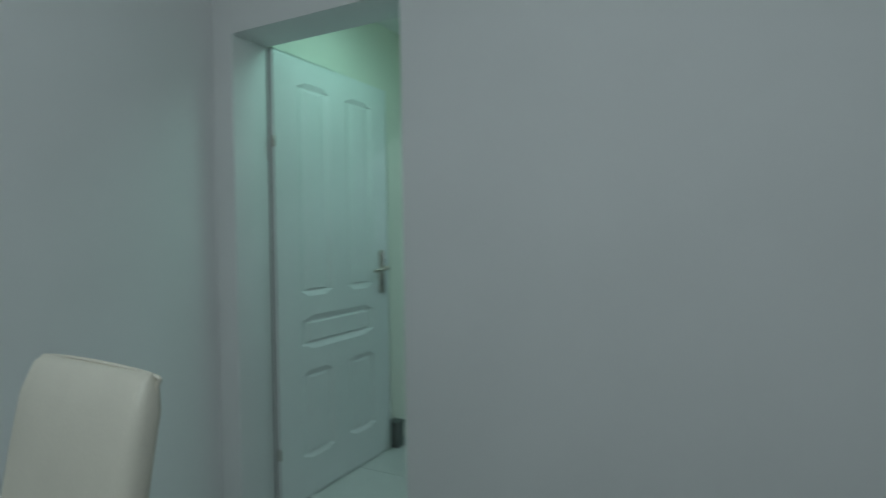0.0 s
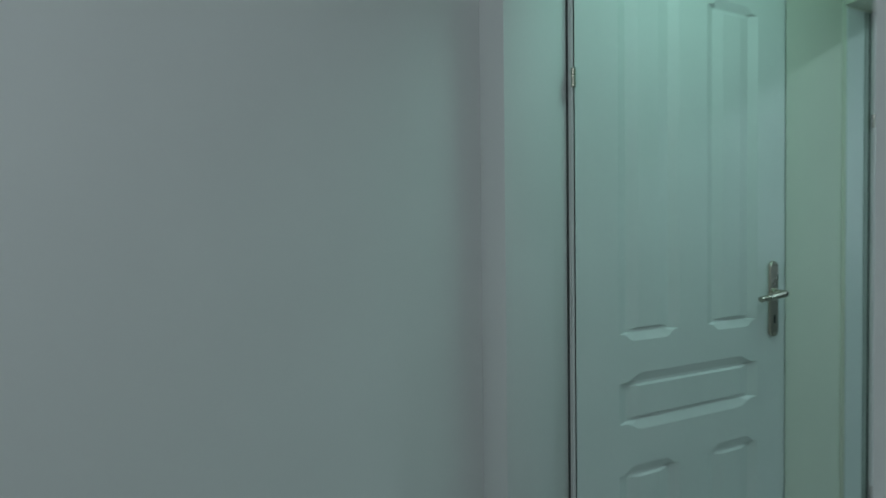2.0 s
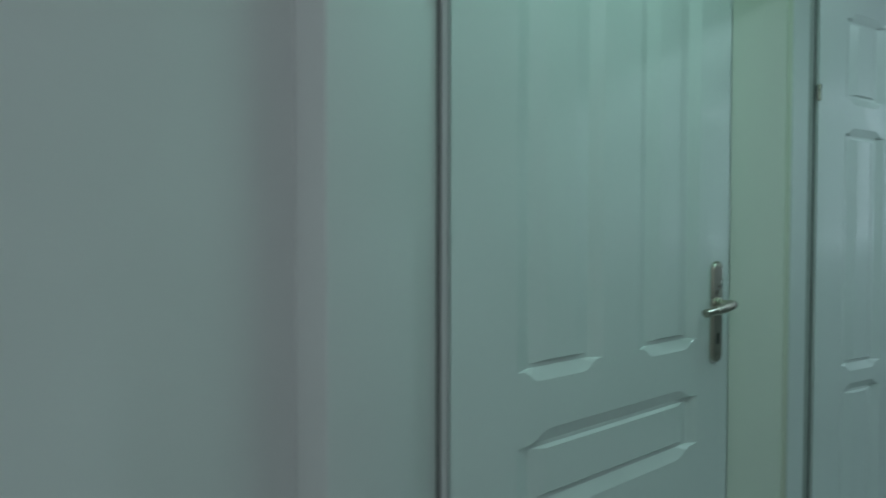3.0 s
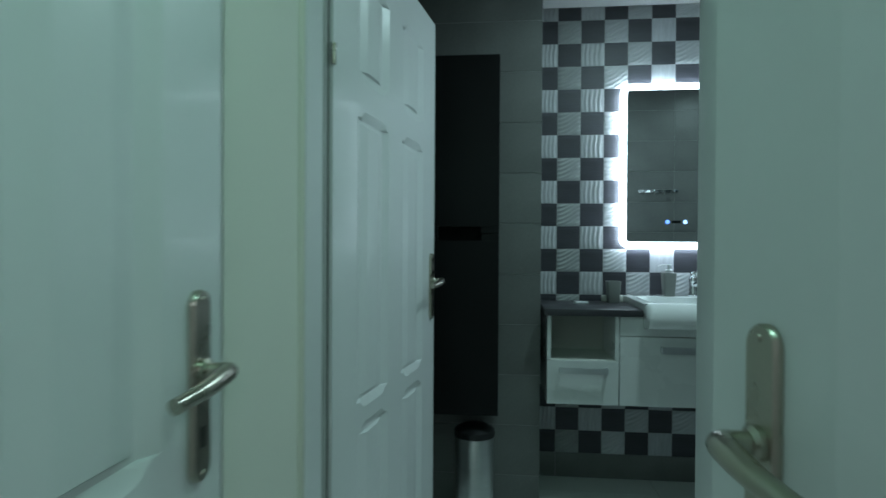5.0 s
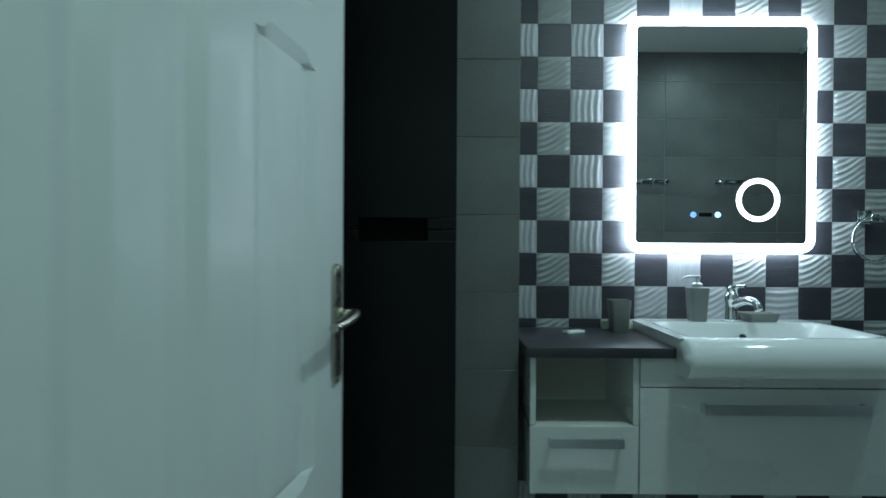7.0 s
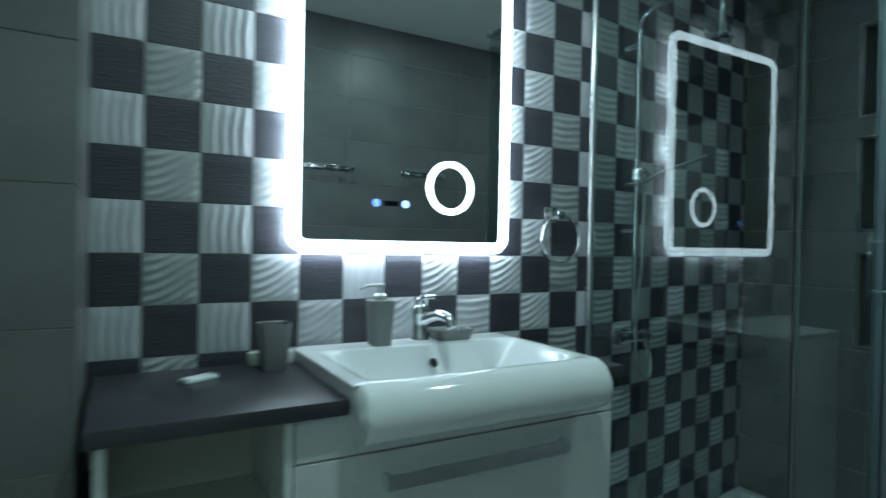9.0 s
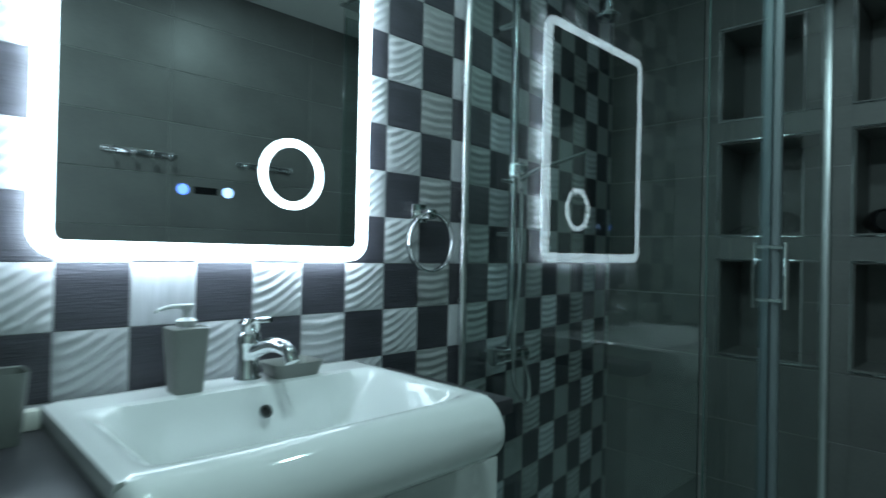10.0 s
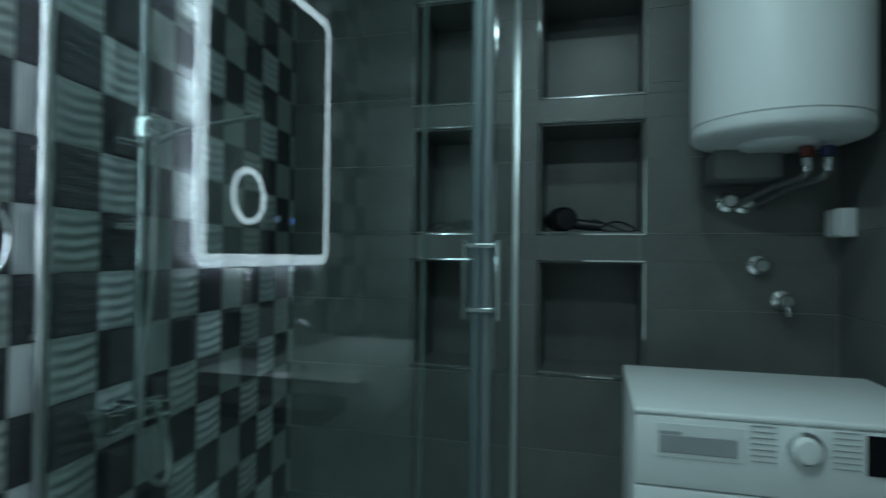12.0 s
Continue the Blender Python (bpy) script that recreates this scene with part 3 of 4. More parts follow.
def pedal_bin(x, y):
    b = thing("pedal_bin", "small brushed steel pedal bin with a black lid", "bin", (x, y, 0))
    m = Matrix.Translation((x, y, 0))
    part("body", lathe([(0, 0.004), (0.084, 0.004), (0.086, 0.012), (0.086, 0.360), (0.084, 0.363), (0, 0.363)], 40, m), "steel", b)
    part("base", lathe([(0, 0), (0.089, 0), (0.090, 0.006), (0.088, 0.016), (0.085, 0.016)], 40, m), "black", b)
    part("lid", lathe([(0.092, 0.360), (0.094, 0.370), (0.090, 0.387), (0.06, 0.405), (0.03, 0.412), (0, 0.413)], 40, m), "black", b, "domed black lid")
    part("pedal", box((x - 0.006, y - 0.115, 0.012), (x + 0.034, y - 0.078, 0.020), 0.003), "black", b)


tall_cabinet()
pedal_bin(-0.218, 2.375)


# ---- bathroom: vanity ----
FV = 2.44


def bar_handle(parent, x0, x1, z, h=0.026):
    bm = bmesh.new()
    outline = [(-0.034, -0.5), (-0.030, 0.5), (-0.026, 0.5), (-0.028, -0.5)]
    add_loft(bm, [[(x0, FV + a, z + b * h) for a, b in outline], [(x1, FV + a, z + b * h) for a, b in outline]])
    bar = part("handle", bm, "aluminium", parent, "flat brushed aluminium bar handle")
    for a, b in ((x0, x0 + 0.012), (x1 - 0.012, x1)):
        part("post", box((a, FV - 0.0275, z - h * 0.45), (b, FV - 0.0005, z + h * 0.45), 0.002), "aluminium", bar)


def shelf_unit():
    x0, x1, z0, z1 = 0.112, 0.438, 0.495, 0.904
    u = thing("vanity_shelf_unit", "white vanity unit with an open shelf above a drawer", "cabinet", ((x0 + x1) / 2, 2.63, z0), group="vanity units")
    part("side", box((x0, FV + 0.001, 0.700), (x0 + 0.018, YC - 0.002, z1), 0.001, 1), "cabinet", u)
    part("side", box((x1 - 0.018, FV + 0.001, 0.700), (x1, YC - 0.002, z1), 0.001, 1), "cabinet", u)
    part("back", box((x0 + 0.018, 2.73, 0.700), (x1 - 0.018, 2.74, z1)), "cabinet_in", u)
    part("shelf", box((x0 + 0.018, FV + 0.004, 0.684), (x1 - 0.018, 2.73, 0.700)), "cabinet_in", u)
    part("carcass", box((x0, FV + 0.019, z0 + 0.003), (x1, YC - 0.002, 0.684)), "cabinet", u)
    d = part("drawer", box((x0, FV, z0), (x1 - 0.001, FV + 0.018, 0.698), 0.0015, 1), "cabinet", u)
    bar_handle(d, 0.168, 0.386, 0.655)


def drawer_unit():
    x0, x1, z0, z1 = 0.441, 1.275, 0.495, 0.904
    u = thing("vanity_drawer_unit", "white vanity unit with one wide drawer under the basin", "cabinet", ((x0 + x1) / 2, 2.63, z0), group="vanity units")
    part("carcass", box((x0, FV + 0.019, z0 + 0.003), (x1, YC - 0.002, 0.86)), "cabinet", u)
    part("fascia", box((x0, FV, 0.8165), (x1, FV + 0.018, z1), 0.0015, 1), "cabinet", u)
    part("side", box((x1 - 0.018, FV + 0.0185, 0.8605), (x1, YC - 0.002, z1)), "cabinet", u)
    d = part("drawer", box((x0, FV, z0), (x1, FV + 0.018, 0.8125), 0.0015, 1), "cabinet", u)
    bar_handle(d, 0.62, 1.105, 0.757, 0.03)


shelf_unit()
drawer_unit()
bm = bmesh.new()
add_box(bm, (0.097, 2.415, 0.906), (0.538, YC - 0.002, 0.937), 0.002)
add_box(bm, (0.53, 2.825, 0.906), (1.18, YC - 0.002, 0.937))
add_box(bm, (1.172, 2.415, 0.906), (1.292, YC - 0.002, 0.937), 0.002)
solid("worktop", bm, "counter", "dark laminate worktop round the wash basin", "worktop", kind="thing")


def wash_basin():
    x0, x1 = 0.535, 1.175
    b = thing("wash_basin", "wide white ceramic wash basin with a rolled front", "basin", (0.855, 2.57, 0.905))
    prof = [(2.818, 0.86), (2.818, 0.95), (2.815, 0.970), (2.808, 0.975)]
    prof += [(2.808 - (2.808 - 2.385) * k / 34, 0.975) for k in range(1, 35)]
    for k in range(1, 13):
        a = radians(90 - 14 * k)
        prof.append((2.385 - 0.058 * math.cos(radians(90 - 13 * k)) * 1.0, 0.917 + 0.058 * math.sin(a)))
    prof += [(2.36, 0.858), (2.43, 0.856)]
    nx = 64
    bm = bmesh.new()
    rows = []

    def step(a, b, t):
        t = min(max((t - a) / (b - a), 0), 1)
        return t * t * (3 - 2 * t)

    for i in range(nx + 1):
        s = i / nx
        s = s - 0.012 * math.sin(2 * math.pi * s)
        x = x0 + (x1 - x0) * s
        end = min(x - x0, x1 - x)
        drop = 0.022 * (1 - math.sqrt(max(0, 1 - (1 - min(end, 0.022) / 0.022) ** 2)))
        rowv = []
        for y, z in prof:
            yy, zz = y, z
            if z > 0.9745:
                bowl = step(0.025, 0.17, x - x0) * step(0.025, 0.17, x1 - x) * step(2.712, 2.675, y) * step(2.390, 2.45, y)
                zz -= 0.105 * min(1, bowl * 1.25)
                zz -= min(drop, 0.006)
            elif y < 2.40:
                yy = y + drop * 1.3
                zz -= drop * (1 if z > 0.93 else 0)
            rowv.append(bm.verts.new((x + (0.012 if s < 0.5 else -0.012) * (1 if (end < 0.001 and z < 0.9) else 0), yy, zz)))
        rows.append(rowv)
    for a, c in zip(rows, rows[1:]):
        for k in range(len(prof) - 1):
            bm.faces.new((a[k], a[k + 1], c[k + 1], c[k]))
    for r in (rows[0], rows[-1]):
        bm.faces.new(r)
    bmesh.ops.recalc_face_normals(bm, faces=bm.faces)
    body = part("bowl", bm, "ceramic", b, smooth=50)
    m = Matrix.Translation((0.872, 2.688, 0.925)) @ pose(0, 0, 0, 62)
    ring = part("overflow", lathe([(0.009, 0.0), (0.013, 0.0), (0.013, 0.006), (0.009, 0.006), (0.009, 0)], 24, m), "chrome", body, "chrome overflow ring")
    part("hole", lathe([(0, 0.002), (0.009, 0.002), (0.009, 0.001), (0, 0.001)], 20, m), "black", body)
    part("drain", lathe([(0, 0.0), (0.03, 0.0), (0.032, 0.003), (0.026, 0.006), (0.02, 0.004), (0, 0.004)], 28, Matrix.Translation((0.86, 2.56, 0.869))), "chrome", body)


def basin_tap(x, y, z):
    t = thing("basin_tap", "chrome single-lever basin mixer tap", "tap", (x, y, z))
    part("body", lathe([(0, 0), (0.025, 0), (0.026, 0.006), (0.022, 0.012), (0.021, 0.062), (0.024, 0.074), (0.024, 0.092), (0.018, 0.100), (0, 0.102)], 28, Matrix.Translation((x, y, z))), "chrome", t)
    part("spout", tube(curve_points([(x + 0.005, y - 0.01, z + 0.060), (x + 0.02, y - 0.06, z + 0.078), (x + 0.03, y - 0.10, z + 0.072), (x + 0.033, y - 0.115, z + 0.050)], 18), lambda s: 0.016 - 0.003 * s, 14), "chrome", t)
    lever = loft([[(x + u, y + v - 0.002, z + 0.100) for u, v in round_rect(0.034, 0.034, 0.012, 4)], [(x + u, y + v - 0.004, z + 0.116) for u, v in round_rect(0.040, 0.036, 0.012, 4)],
                  [(x + u * 0.9 + 0.004, y + v - 0.006, z + 0.126) for u, v in round_rect(0.036, 0.034, 0.012, 4)]])
    add_tube(lever, curve_points([(x, y + 0.0, z + 0.116), (x + 0.014, y - 0.02, z + 0.122), (x + 0.026, y - 0.042, z + 0.124)], 10), lambda s: 0.009 - 0.003 * s, 10)
    part("lever", lever, "chrome", t)


def soap_dispenser(x, y, z):
    d = thing("soap_dispenser", "square tapered grey soap dispenser with a steel pump", "soap dispenser", (x, y, z))
    part("body", loft([[(x + u * f, y + v * f, z + h) for u, v in round_rect(0.066, 0.066, 0.010, 4)] for f, h in ((0.76, 0), (0.78, 0.003), (1.0, 0.112), (0.99, 0.117), (0.9, 0.119))]), "greige", d)
    pump = lathe([(0, 0.119), (0.017, 0.119), (0.018, 0.130), (0.013, 0.134), (0.006, 0.136), (0.006, 0.150), (0.011, 0.151), (0.011, 0.159), (0, 0.160)], 20, Matrix.Translation((x, y, z)))
    pump = part("pump", pump, "steel", d, "brushed steel pump")
    part("nozzle", tube(curve_points([(x + 0.01, y, z + 0.156), (x - 0.03, y - 0.006, z + 0.157), (x - 0.05, y - 0.010, z + 0.153), (x - 0.056, y - 0.011, z + 0.148)], 14), lambda s: 0.0048 - 0.002 * s, 10), "steel", pump)


def soap_dish(x, y, z):
    d = thing("soap_dish", "low grey rectangular soap dish beside the tap", "soap dish", (x, y, z))
    loops = [[(x + u * f, y + v * f, z + h) for u, v in round_rect(0.118, 0.085, 0.018, 5)] for f, h in ((0.82, 0), (0.84, 0.002), (1.0, 0.027), (0.99, 0.029), (0.93, 0.027), (0.80, 0.008), (0.3, 0.007))]
    part("dish", loft(loops), "greige", d)


def tumbler(x, y, z):
    d = thing("tumbler", "square tapered grey bathroom tumbler on the worktop", "tumbler", (x, y, z))
    loops = [[(x + u * f, y + v * f, z + h) for u, v in round_rect(0.072, 0.072, 0.012, 5)] for f, h in ((0.74, 0), (0.76, 0.002), (1.0, 0.108), (0.985, 0.110), (0.93, 0.108), (0.70, 0.006))]
    part("cup", loft(loops), "greige", d)


wash_basin()
basin_tap(0.866, 2.752, 0.975)
soap_dispenser(0.742, 2.745, 0.975)
soap_dish(0.965, 2.755, 0.975)
tumbler(0.468, 2.745, 0.937)
s = thing("soap_packet", "small flat white wrapped soap on the worktop", "soap", (0.30, 2.70, 0.937))
packet = loft([[(u * f, v * f, h) for u, v in round_rect(0.078, 0.034, 0.006, 4)] for f, h in ((0.95, 0), (1, 0.002), (1, 0.006), (0.94, 0.008))])
bmesh.ops.transform(packet, matrix=pose(0.30, 2.70, 0.937, 0, 0, 28), verts=packet.verts[:])
packet = part("packet", packet, "plastic", s)
for a in (-0.034, 0.034):
    crimp = box((a - 0.004, -0.016, 0.0082), (a + 0.004, 0.016, 0.0092), 0.0004, 1)
    bmesh.ops.transform(crimp, matrix=pose(0.30, 2.70, 0.937, 0, 0, 28), verts=crimp.verts[:])
    part("crimp", crimp, "mark", packet, "grey crimped end of the wrapper")
s = thing("soap_box", "small pale box behind the tumbler", "box", (0.475, 2.79, 0.937))
part("carton", box((0.42, 2.785, 0.937), (0.53, 2.812, 0.970), 0.004), "cabinet_in", s)


# ---- bathroom: lit mirror ----
def led_mirror():
    x0, x1, z0, z1 = 0.508, 1.187, 1.215, 2.062
    cx, cz, w, h = (x0 + x1) / 2, (z0 + z1) / 2, x1 - x0, z1 - z0
    b = 0.033
    m = thing("led_mirror", "lit wall mirror with a glowing frosted rim", "mirror", (cx, YC, z0))

    def ring(outer, inner, y):
        return [[(cx + u, y, cz + v) for u, v in outer], [(cx + u, y, cz + v) for u, v in inner]]

    o = round_rect(w, h, 0.050, 8)
    i = round_rect(w - 2 * b, h - 2 * b, 0.016, 8)
    yf, yb = YC - 0.036, YC - 0.028
    rim = loft([*ring(o, i, yf), *ring(i, o, yb)], ring=True)
    part("rim", rim, "led", m, "glowing frosted glass rim", smooth=30)
    part("glass", loft([[(cx + u, yb, cz + v) for u, v in i], [(cx + u, yf, cz + v) for u, v in i]]), "mirror", m, "clear mirror glass", smooth=0)
    bo, bi = round_rect(w - 0.02, h - 0.02, 0.04, 8), round_rect(w - 0.06, h - 0.06, 0.03, 8)
    back = loft([*ring(bo, bi, yb + 0.002), *ring(bi, bo, yb + 0.010)], ring=True)
    part("back_light", back, "led_back", m, "light strip behind the mirror", smooth=0)
    part("back_box", box((cx - w / 2 + 0.05, yb + 0.003, cz - h / 2 + 0.05), (cx + w / 2 - 0.05, YC - 0.0005, cz + h / 2 - 0.05)), "plastic", m)
    mx, mz = 0.980, 1.405
    n = 48
    loops = [[(mx + r * math.cos(2 * math.pi * k / n), yf - d, mz + r * math.sin(2 * math.pi * k / n)) for k in range(n)] for r, d in ((0.078, 0.0005), (0.078, 0.0015), (0.0605, 0.0015), (0.0605, 0.0005))]
    part("magnifier_ring", loft(loops, ring=True), "led", m, "glowing ring of the magnifying mirror", smooth=0)
    for bx, mt in ((0.748, "led_blue"), (0.836, "led_pale")):
        part("touch_button", lathe([(0, 0), (0.0105, 0), (0.0105, 0.001), (0, 0.001)], 20, Matrix.Translation((bx, yf - 0.0005, 1.351)) @ pose(0, 0, 0, 90)), mt, m)
    part("display", box((0.769, yf - 0.0014, 1.344), (0.815, yf - 0.0005, 1.358)), "black_gloss", m, "small dark clock display")


led_mirror()


def towel_ring():
    x, z = 1.382, 1.345
    r = thing("towel_ring", "chrome towel ring on a square wall plate", "towel ring", (x, YC, z))
    part("plate", box((x - 0.026, YC - 0.012, z - 0.026), (x + 0.026, YC - 0.0005, z + 0.026), 0.003), "chrome", r)
    part("bracket", box((x - 0.014, YC - 0.064, z - 0.016), (x + 0.014, YC - 0.012, z + 0.010), 0.003), "chrome", r)
    n, R = 48, 0.078
    loops = []
    for k in range(n):
        a = 2 * math.pi * k / n
        d = Vector((math.cos(a), 0, math.sin(a)))
        c = Vector((x, YC - 0.056, z - 0.078))
        loops.append([c + d * (R + p) + Vector((0, q, 0)) for p, q in ((-0.0022, -0.008), (0, -0.0092), (0.0022, -0.008), (0.0036, -0.003), (0.0036, 0.003), (0.0022, 0.008), (0, 0.0092), (-0.0022, 0.008), (-0.0036, 0.003), (-0.0036, -0.003))])
    part("ring", loft(loops, ring=True), "chrome", r, smooth=60)


towel_ring()


def hook_rail(x, z):
    h = thing("hook_rail", "chrome wall rail with four hooks", "hook rail", (x, YD, z), group="hook rails")
    part("rail", box((x - 0.15, YD + 0.0005, z - 0.012), (x + 0.15, YD + 0.010, z + 0.012), 0.003), "chrome", h)
    for k in range(4):
        a = x - 0.114 + 0.076 * k
        part("hook", tube(curve_points([(a, YD + 0.010, z), (a, YD + 0.035, z - 0.010), (a, YD + 0.045, z - 0.028), (a, YD + 0.052, z - 0.005), (a, YD + 0.054, z + 0.008)], 14), 0.005, 8), "chrome", h)


hook_rail(1.13, 1.655)
hook_rail(1.72, 1.655)


# ---- shower ----

def shower_enclosure():
    e = thing("shower_enclosure", "clear glass corner shower enclosure with chrome fittings", "shower", (2.1, 2.5, 0.13))
    for nm, lo, hi in (("fixed_pane", (GX - 0.0025, GY + 0.012, GB), (GX + 0.0025, YC - 0.012, GT)),
                       ("fixed_pane", (1.975, GY + 0.025, GB), (XF - 0.014, GY + 0.030, GT)),
                       ("sliding_pane", (GX + 0.012, GY + 0.003, GB + 0.012), (2.006, GY + 0.008, GT - 0.04))):
        ob = part(nm, box(lo, hi), "glass", e, "clear safety glass pane", smooth=0)
        ob.visible_shadow = False
        if nm == "sliding_pane":
            for a in (lo[0] - 0.0016, hi[0] + 0.0004):
                part("pane_edge", box((a, lo[1], lo[2]), (a + 0.0012, hi[1], hi[2])), "glass_edge", ob, "greenish polished glass edge", smooth=0)
    part("wall_profile", box((GX - 0.014, YC - 0.028, GB), (GX + 0.014, YC - 0.0005, GT), 0.012, 6), "satin", e, "upright chrome wall profile")
    part("wall_profile", box((XF - 0.020, GY + 0.014, GB), (XF - 0.0005, GY + 0.037, GT), 0.003), "aluminium", e, "upright satin metal wall profile")
    part("seal_strip", box((1.988, GY + 0.010, GB + 0.012), (2.006, GY + 0.034, GT - 0.04), 0.004, 3), "seal_blue", e, "dark blue-grey upright overlap seal")
    part("edge_profile", box((1.990, GY - 0.018, GB + 0.012), (2.010, GY + 0.0025, GT - 0.04), 0.006, 4), "seal_pale", e, "upright pale grey edge profile")
    part("top_rail", box((GX - 0.012, GY - 0.012, GT + 0.001), (XF - 0.001, GY + 0.042, GT + 0.036), 0.003), "chrome", e)
    part("side_rail", box((GX - 0.012, GY + 0.043, GT + 0.001), (GX + 0.012, YC - 0.001, GT + 0.028), 0.003), "chrome", e)
    part("bottom_rail", box((GX - 0.010, GY - 0.010, 0.131), (XF - 0.001, GY + 0.038, GB - 0.001), 0.002), "chrome", e)
    hb = tube([(1.985, GY - 0.033, 1.113), (1.985, GY - 0.033, 1.284)], 0.0085, 16)
    hb = part("handle", hb, "chrome", e, "upright chrome bar handle")
    for z in (1.134, 1.272):
        part("standoff", tube([(1.985, GY - 0.027, z), (1.985, GY + 0.0025, z)], 0.006, 12), "chrome", hb)


def shower_tray():
    t = thing("shower_tray", "low white acrylic shower tray", "shower tray", (2.12, 2.48, 0))
    cx, cy = (GX + XF) / 2, (GY + YC) / 2 + 0.03
    plan = [(GX - 0.02, GY - 0.03), (XF - 0.002, GY - 0.03), (XF - 0.002, YK - 0.004), (GX + 0.002, YC - 0.002), (GX - 0.02, YC - 0.002)]
    loops = [[(cx + (u - cx) * f, cy + (v - cy) * f, z) for u, v in plan] for f, z in ((1, 0.0), (1, 0.122), (0.99, 0.13), (0.91, 0.13), (0.86, 0.10), (0.4, 0.092))]
    part("basin", loft(loops), "tray", t)
    part("drain", lathe([(0, 0.092), (0.045, 0.092), (0.045, 0.097), (0, 0.099)], 28, Matrix.Translation((cx, cy, 0))), "chrome", t)


def turned(bm, x, y, turn):
    bmesh.ops.transform(bm, matrix=pose(x, y, 0, 0, 0, turn), verts=bm.verts[:])
    return bm


def shower_set():
    x, y = 1.735, YC - 0.055
    s = thing("shower_set", "chrome shower rail with mixer, hand shower and rain arm", "shower", (x, y, 0.92))
    rail = part("rail", tube([(x, y, 0.95), (x, y, 1.99)], 0.0105, 16), "chrome", s)
    part("wall_bracket", tube([(x, y, 1.96), (x, YC + 0.02, 1.96)], 0.010, 12), "chrome", s)
    part("wall_bracket", tube([(x, y, 1.30), (x, YC + 0.02, 1.30)], 0.009, 12), "chrome", s)
    part("rain_arm", tube(curve_points([(x, y, 1.98), (x, y - 0.006, 2.035), (x, y - 0.05, 2.068), (x, y - 0.17, 2.075), (x, y - 0.27, 2.062), (x, y - 0.31, 2.02), (x, y - 0.315, 1.93)], 40), 0.0095, 12), "chrome", s)
    part("rain_head", lathe([(0, 0.045), (0.012, 0.045), (0.016, 0.02), (0.034, 0.008), (0.034, 0.0), (0, -0.001)], 32, Matrix.Translation((x, y - 0.315, 1.885))), "chrome", s)
    mixer = tube([(x - 0.075, y - 0.012, 0.93), (x + 0.02, y - 0.012, 0.93)], 0.020, 20)
    mixer = part("mixer", mixer, "chrome", s, "horizontal chrome mixer bar")
    for a in (-0.085, 0.035):
        part("knob", tube([(x + a - 0.014, y - 0.012, 0.93), (x + a + 0.014, y - 0.012, 0.93)], 0.024, 18), "chrome", mixer)
    for a in (-0.06, 0.01):
        part("inlet", tube([(x + a, y, 0.93), (x + a, YC + 0.012, 0.93)], 0.016, 14), "chrome", mixer)
    holder = part("slider", turned(box((-0.019, -0.019, 1.478), (0.019, 0.019, 1.522), 0.006), x, y - 0.006, 21), "satin", s, "satin chrome slider block")
    part("slider_knob", tube([(x - 0.075, y - 0.01, 1.462), (x - 0.02, y - 0.01, 1.462)], 0.006, 10), "chrome", holder)
    hs = part("hand_shower", tube(curve_points([(x + 0.0, y - 0.030, 1.47), (x + 0.06, y - 0.045, 1.505), (x + 0.23, y - 0.11, 1.575)], 14), lambda t: 0.0085 - 0.002 * t, 12), "chrome", s)
    part("spray_head", lathe([(0, 0.012), (0.014, 0.010), (0.020, 0.0), (0.019, -0.008), (0, -0.010)], 24, Matrix.Translation((x - 0.010, y - 0.040, 1.50)) @ pose(0, 0, 0, 80, 0, -25)), "chrome", hs)
    part("hose", tube(curve_points([(x + 0.02, y - 0.03, 0.925), (x + 0.03, y - 0.05, 0.85), (x - 0.005, y - 0.07, 0.795), (x - 0.05, y - 0.06, 0.85), (x - 0.040, y - 0.045, 1.0), (x - 0.012, y - 0.04, 1.2), (x + 0.0, y - 0.032, 1.44)], 60), 0.0062, 10), "hose", s, "braided chrome hose")


shower_enclosure()
shower_tray()
shower_set()


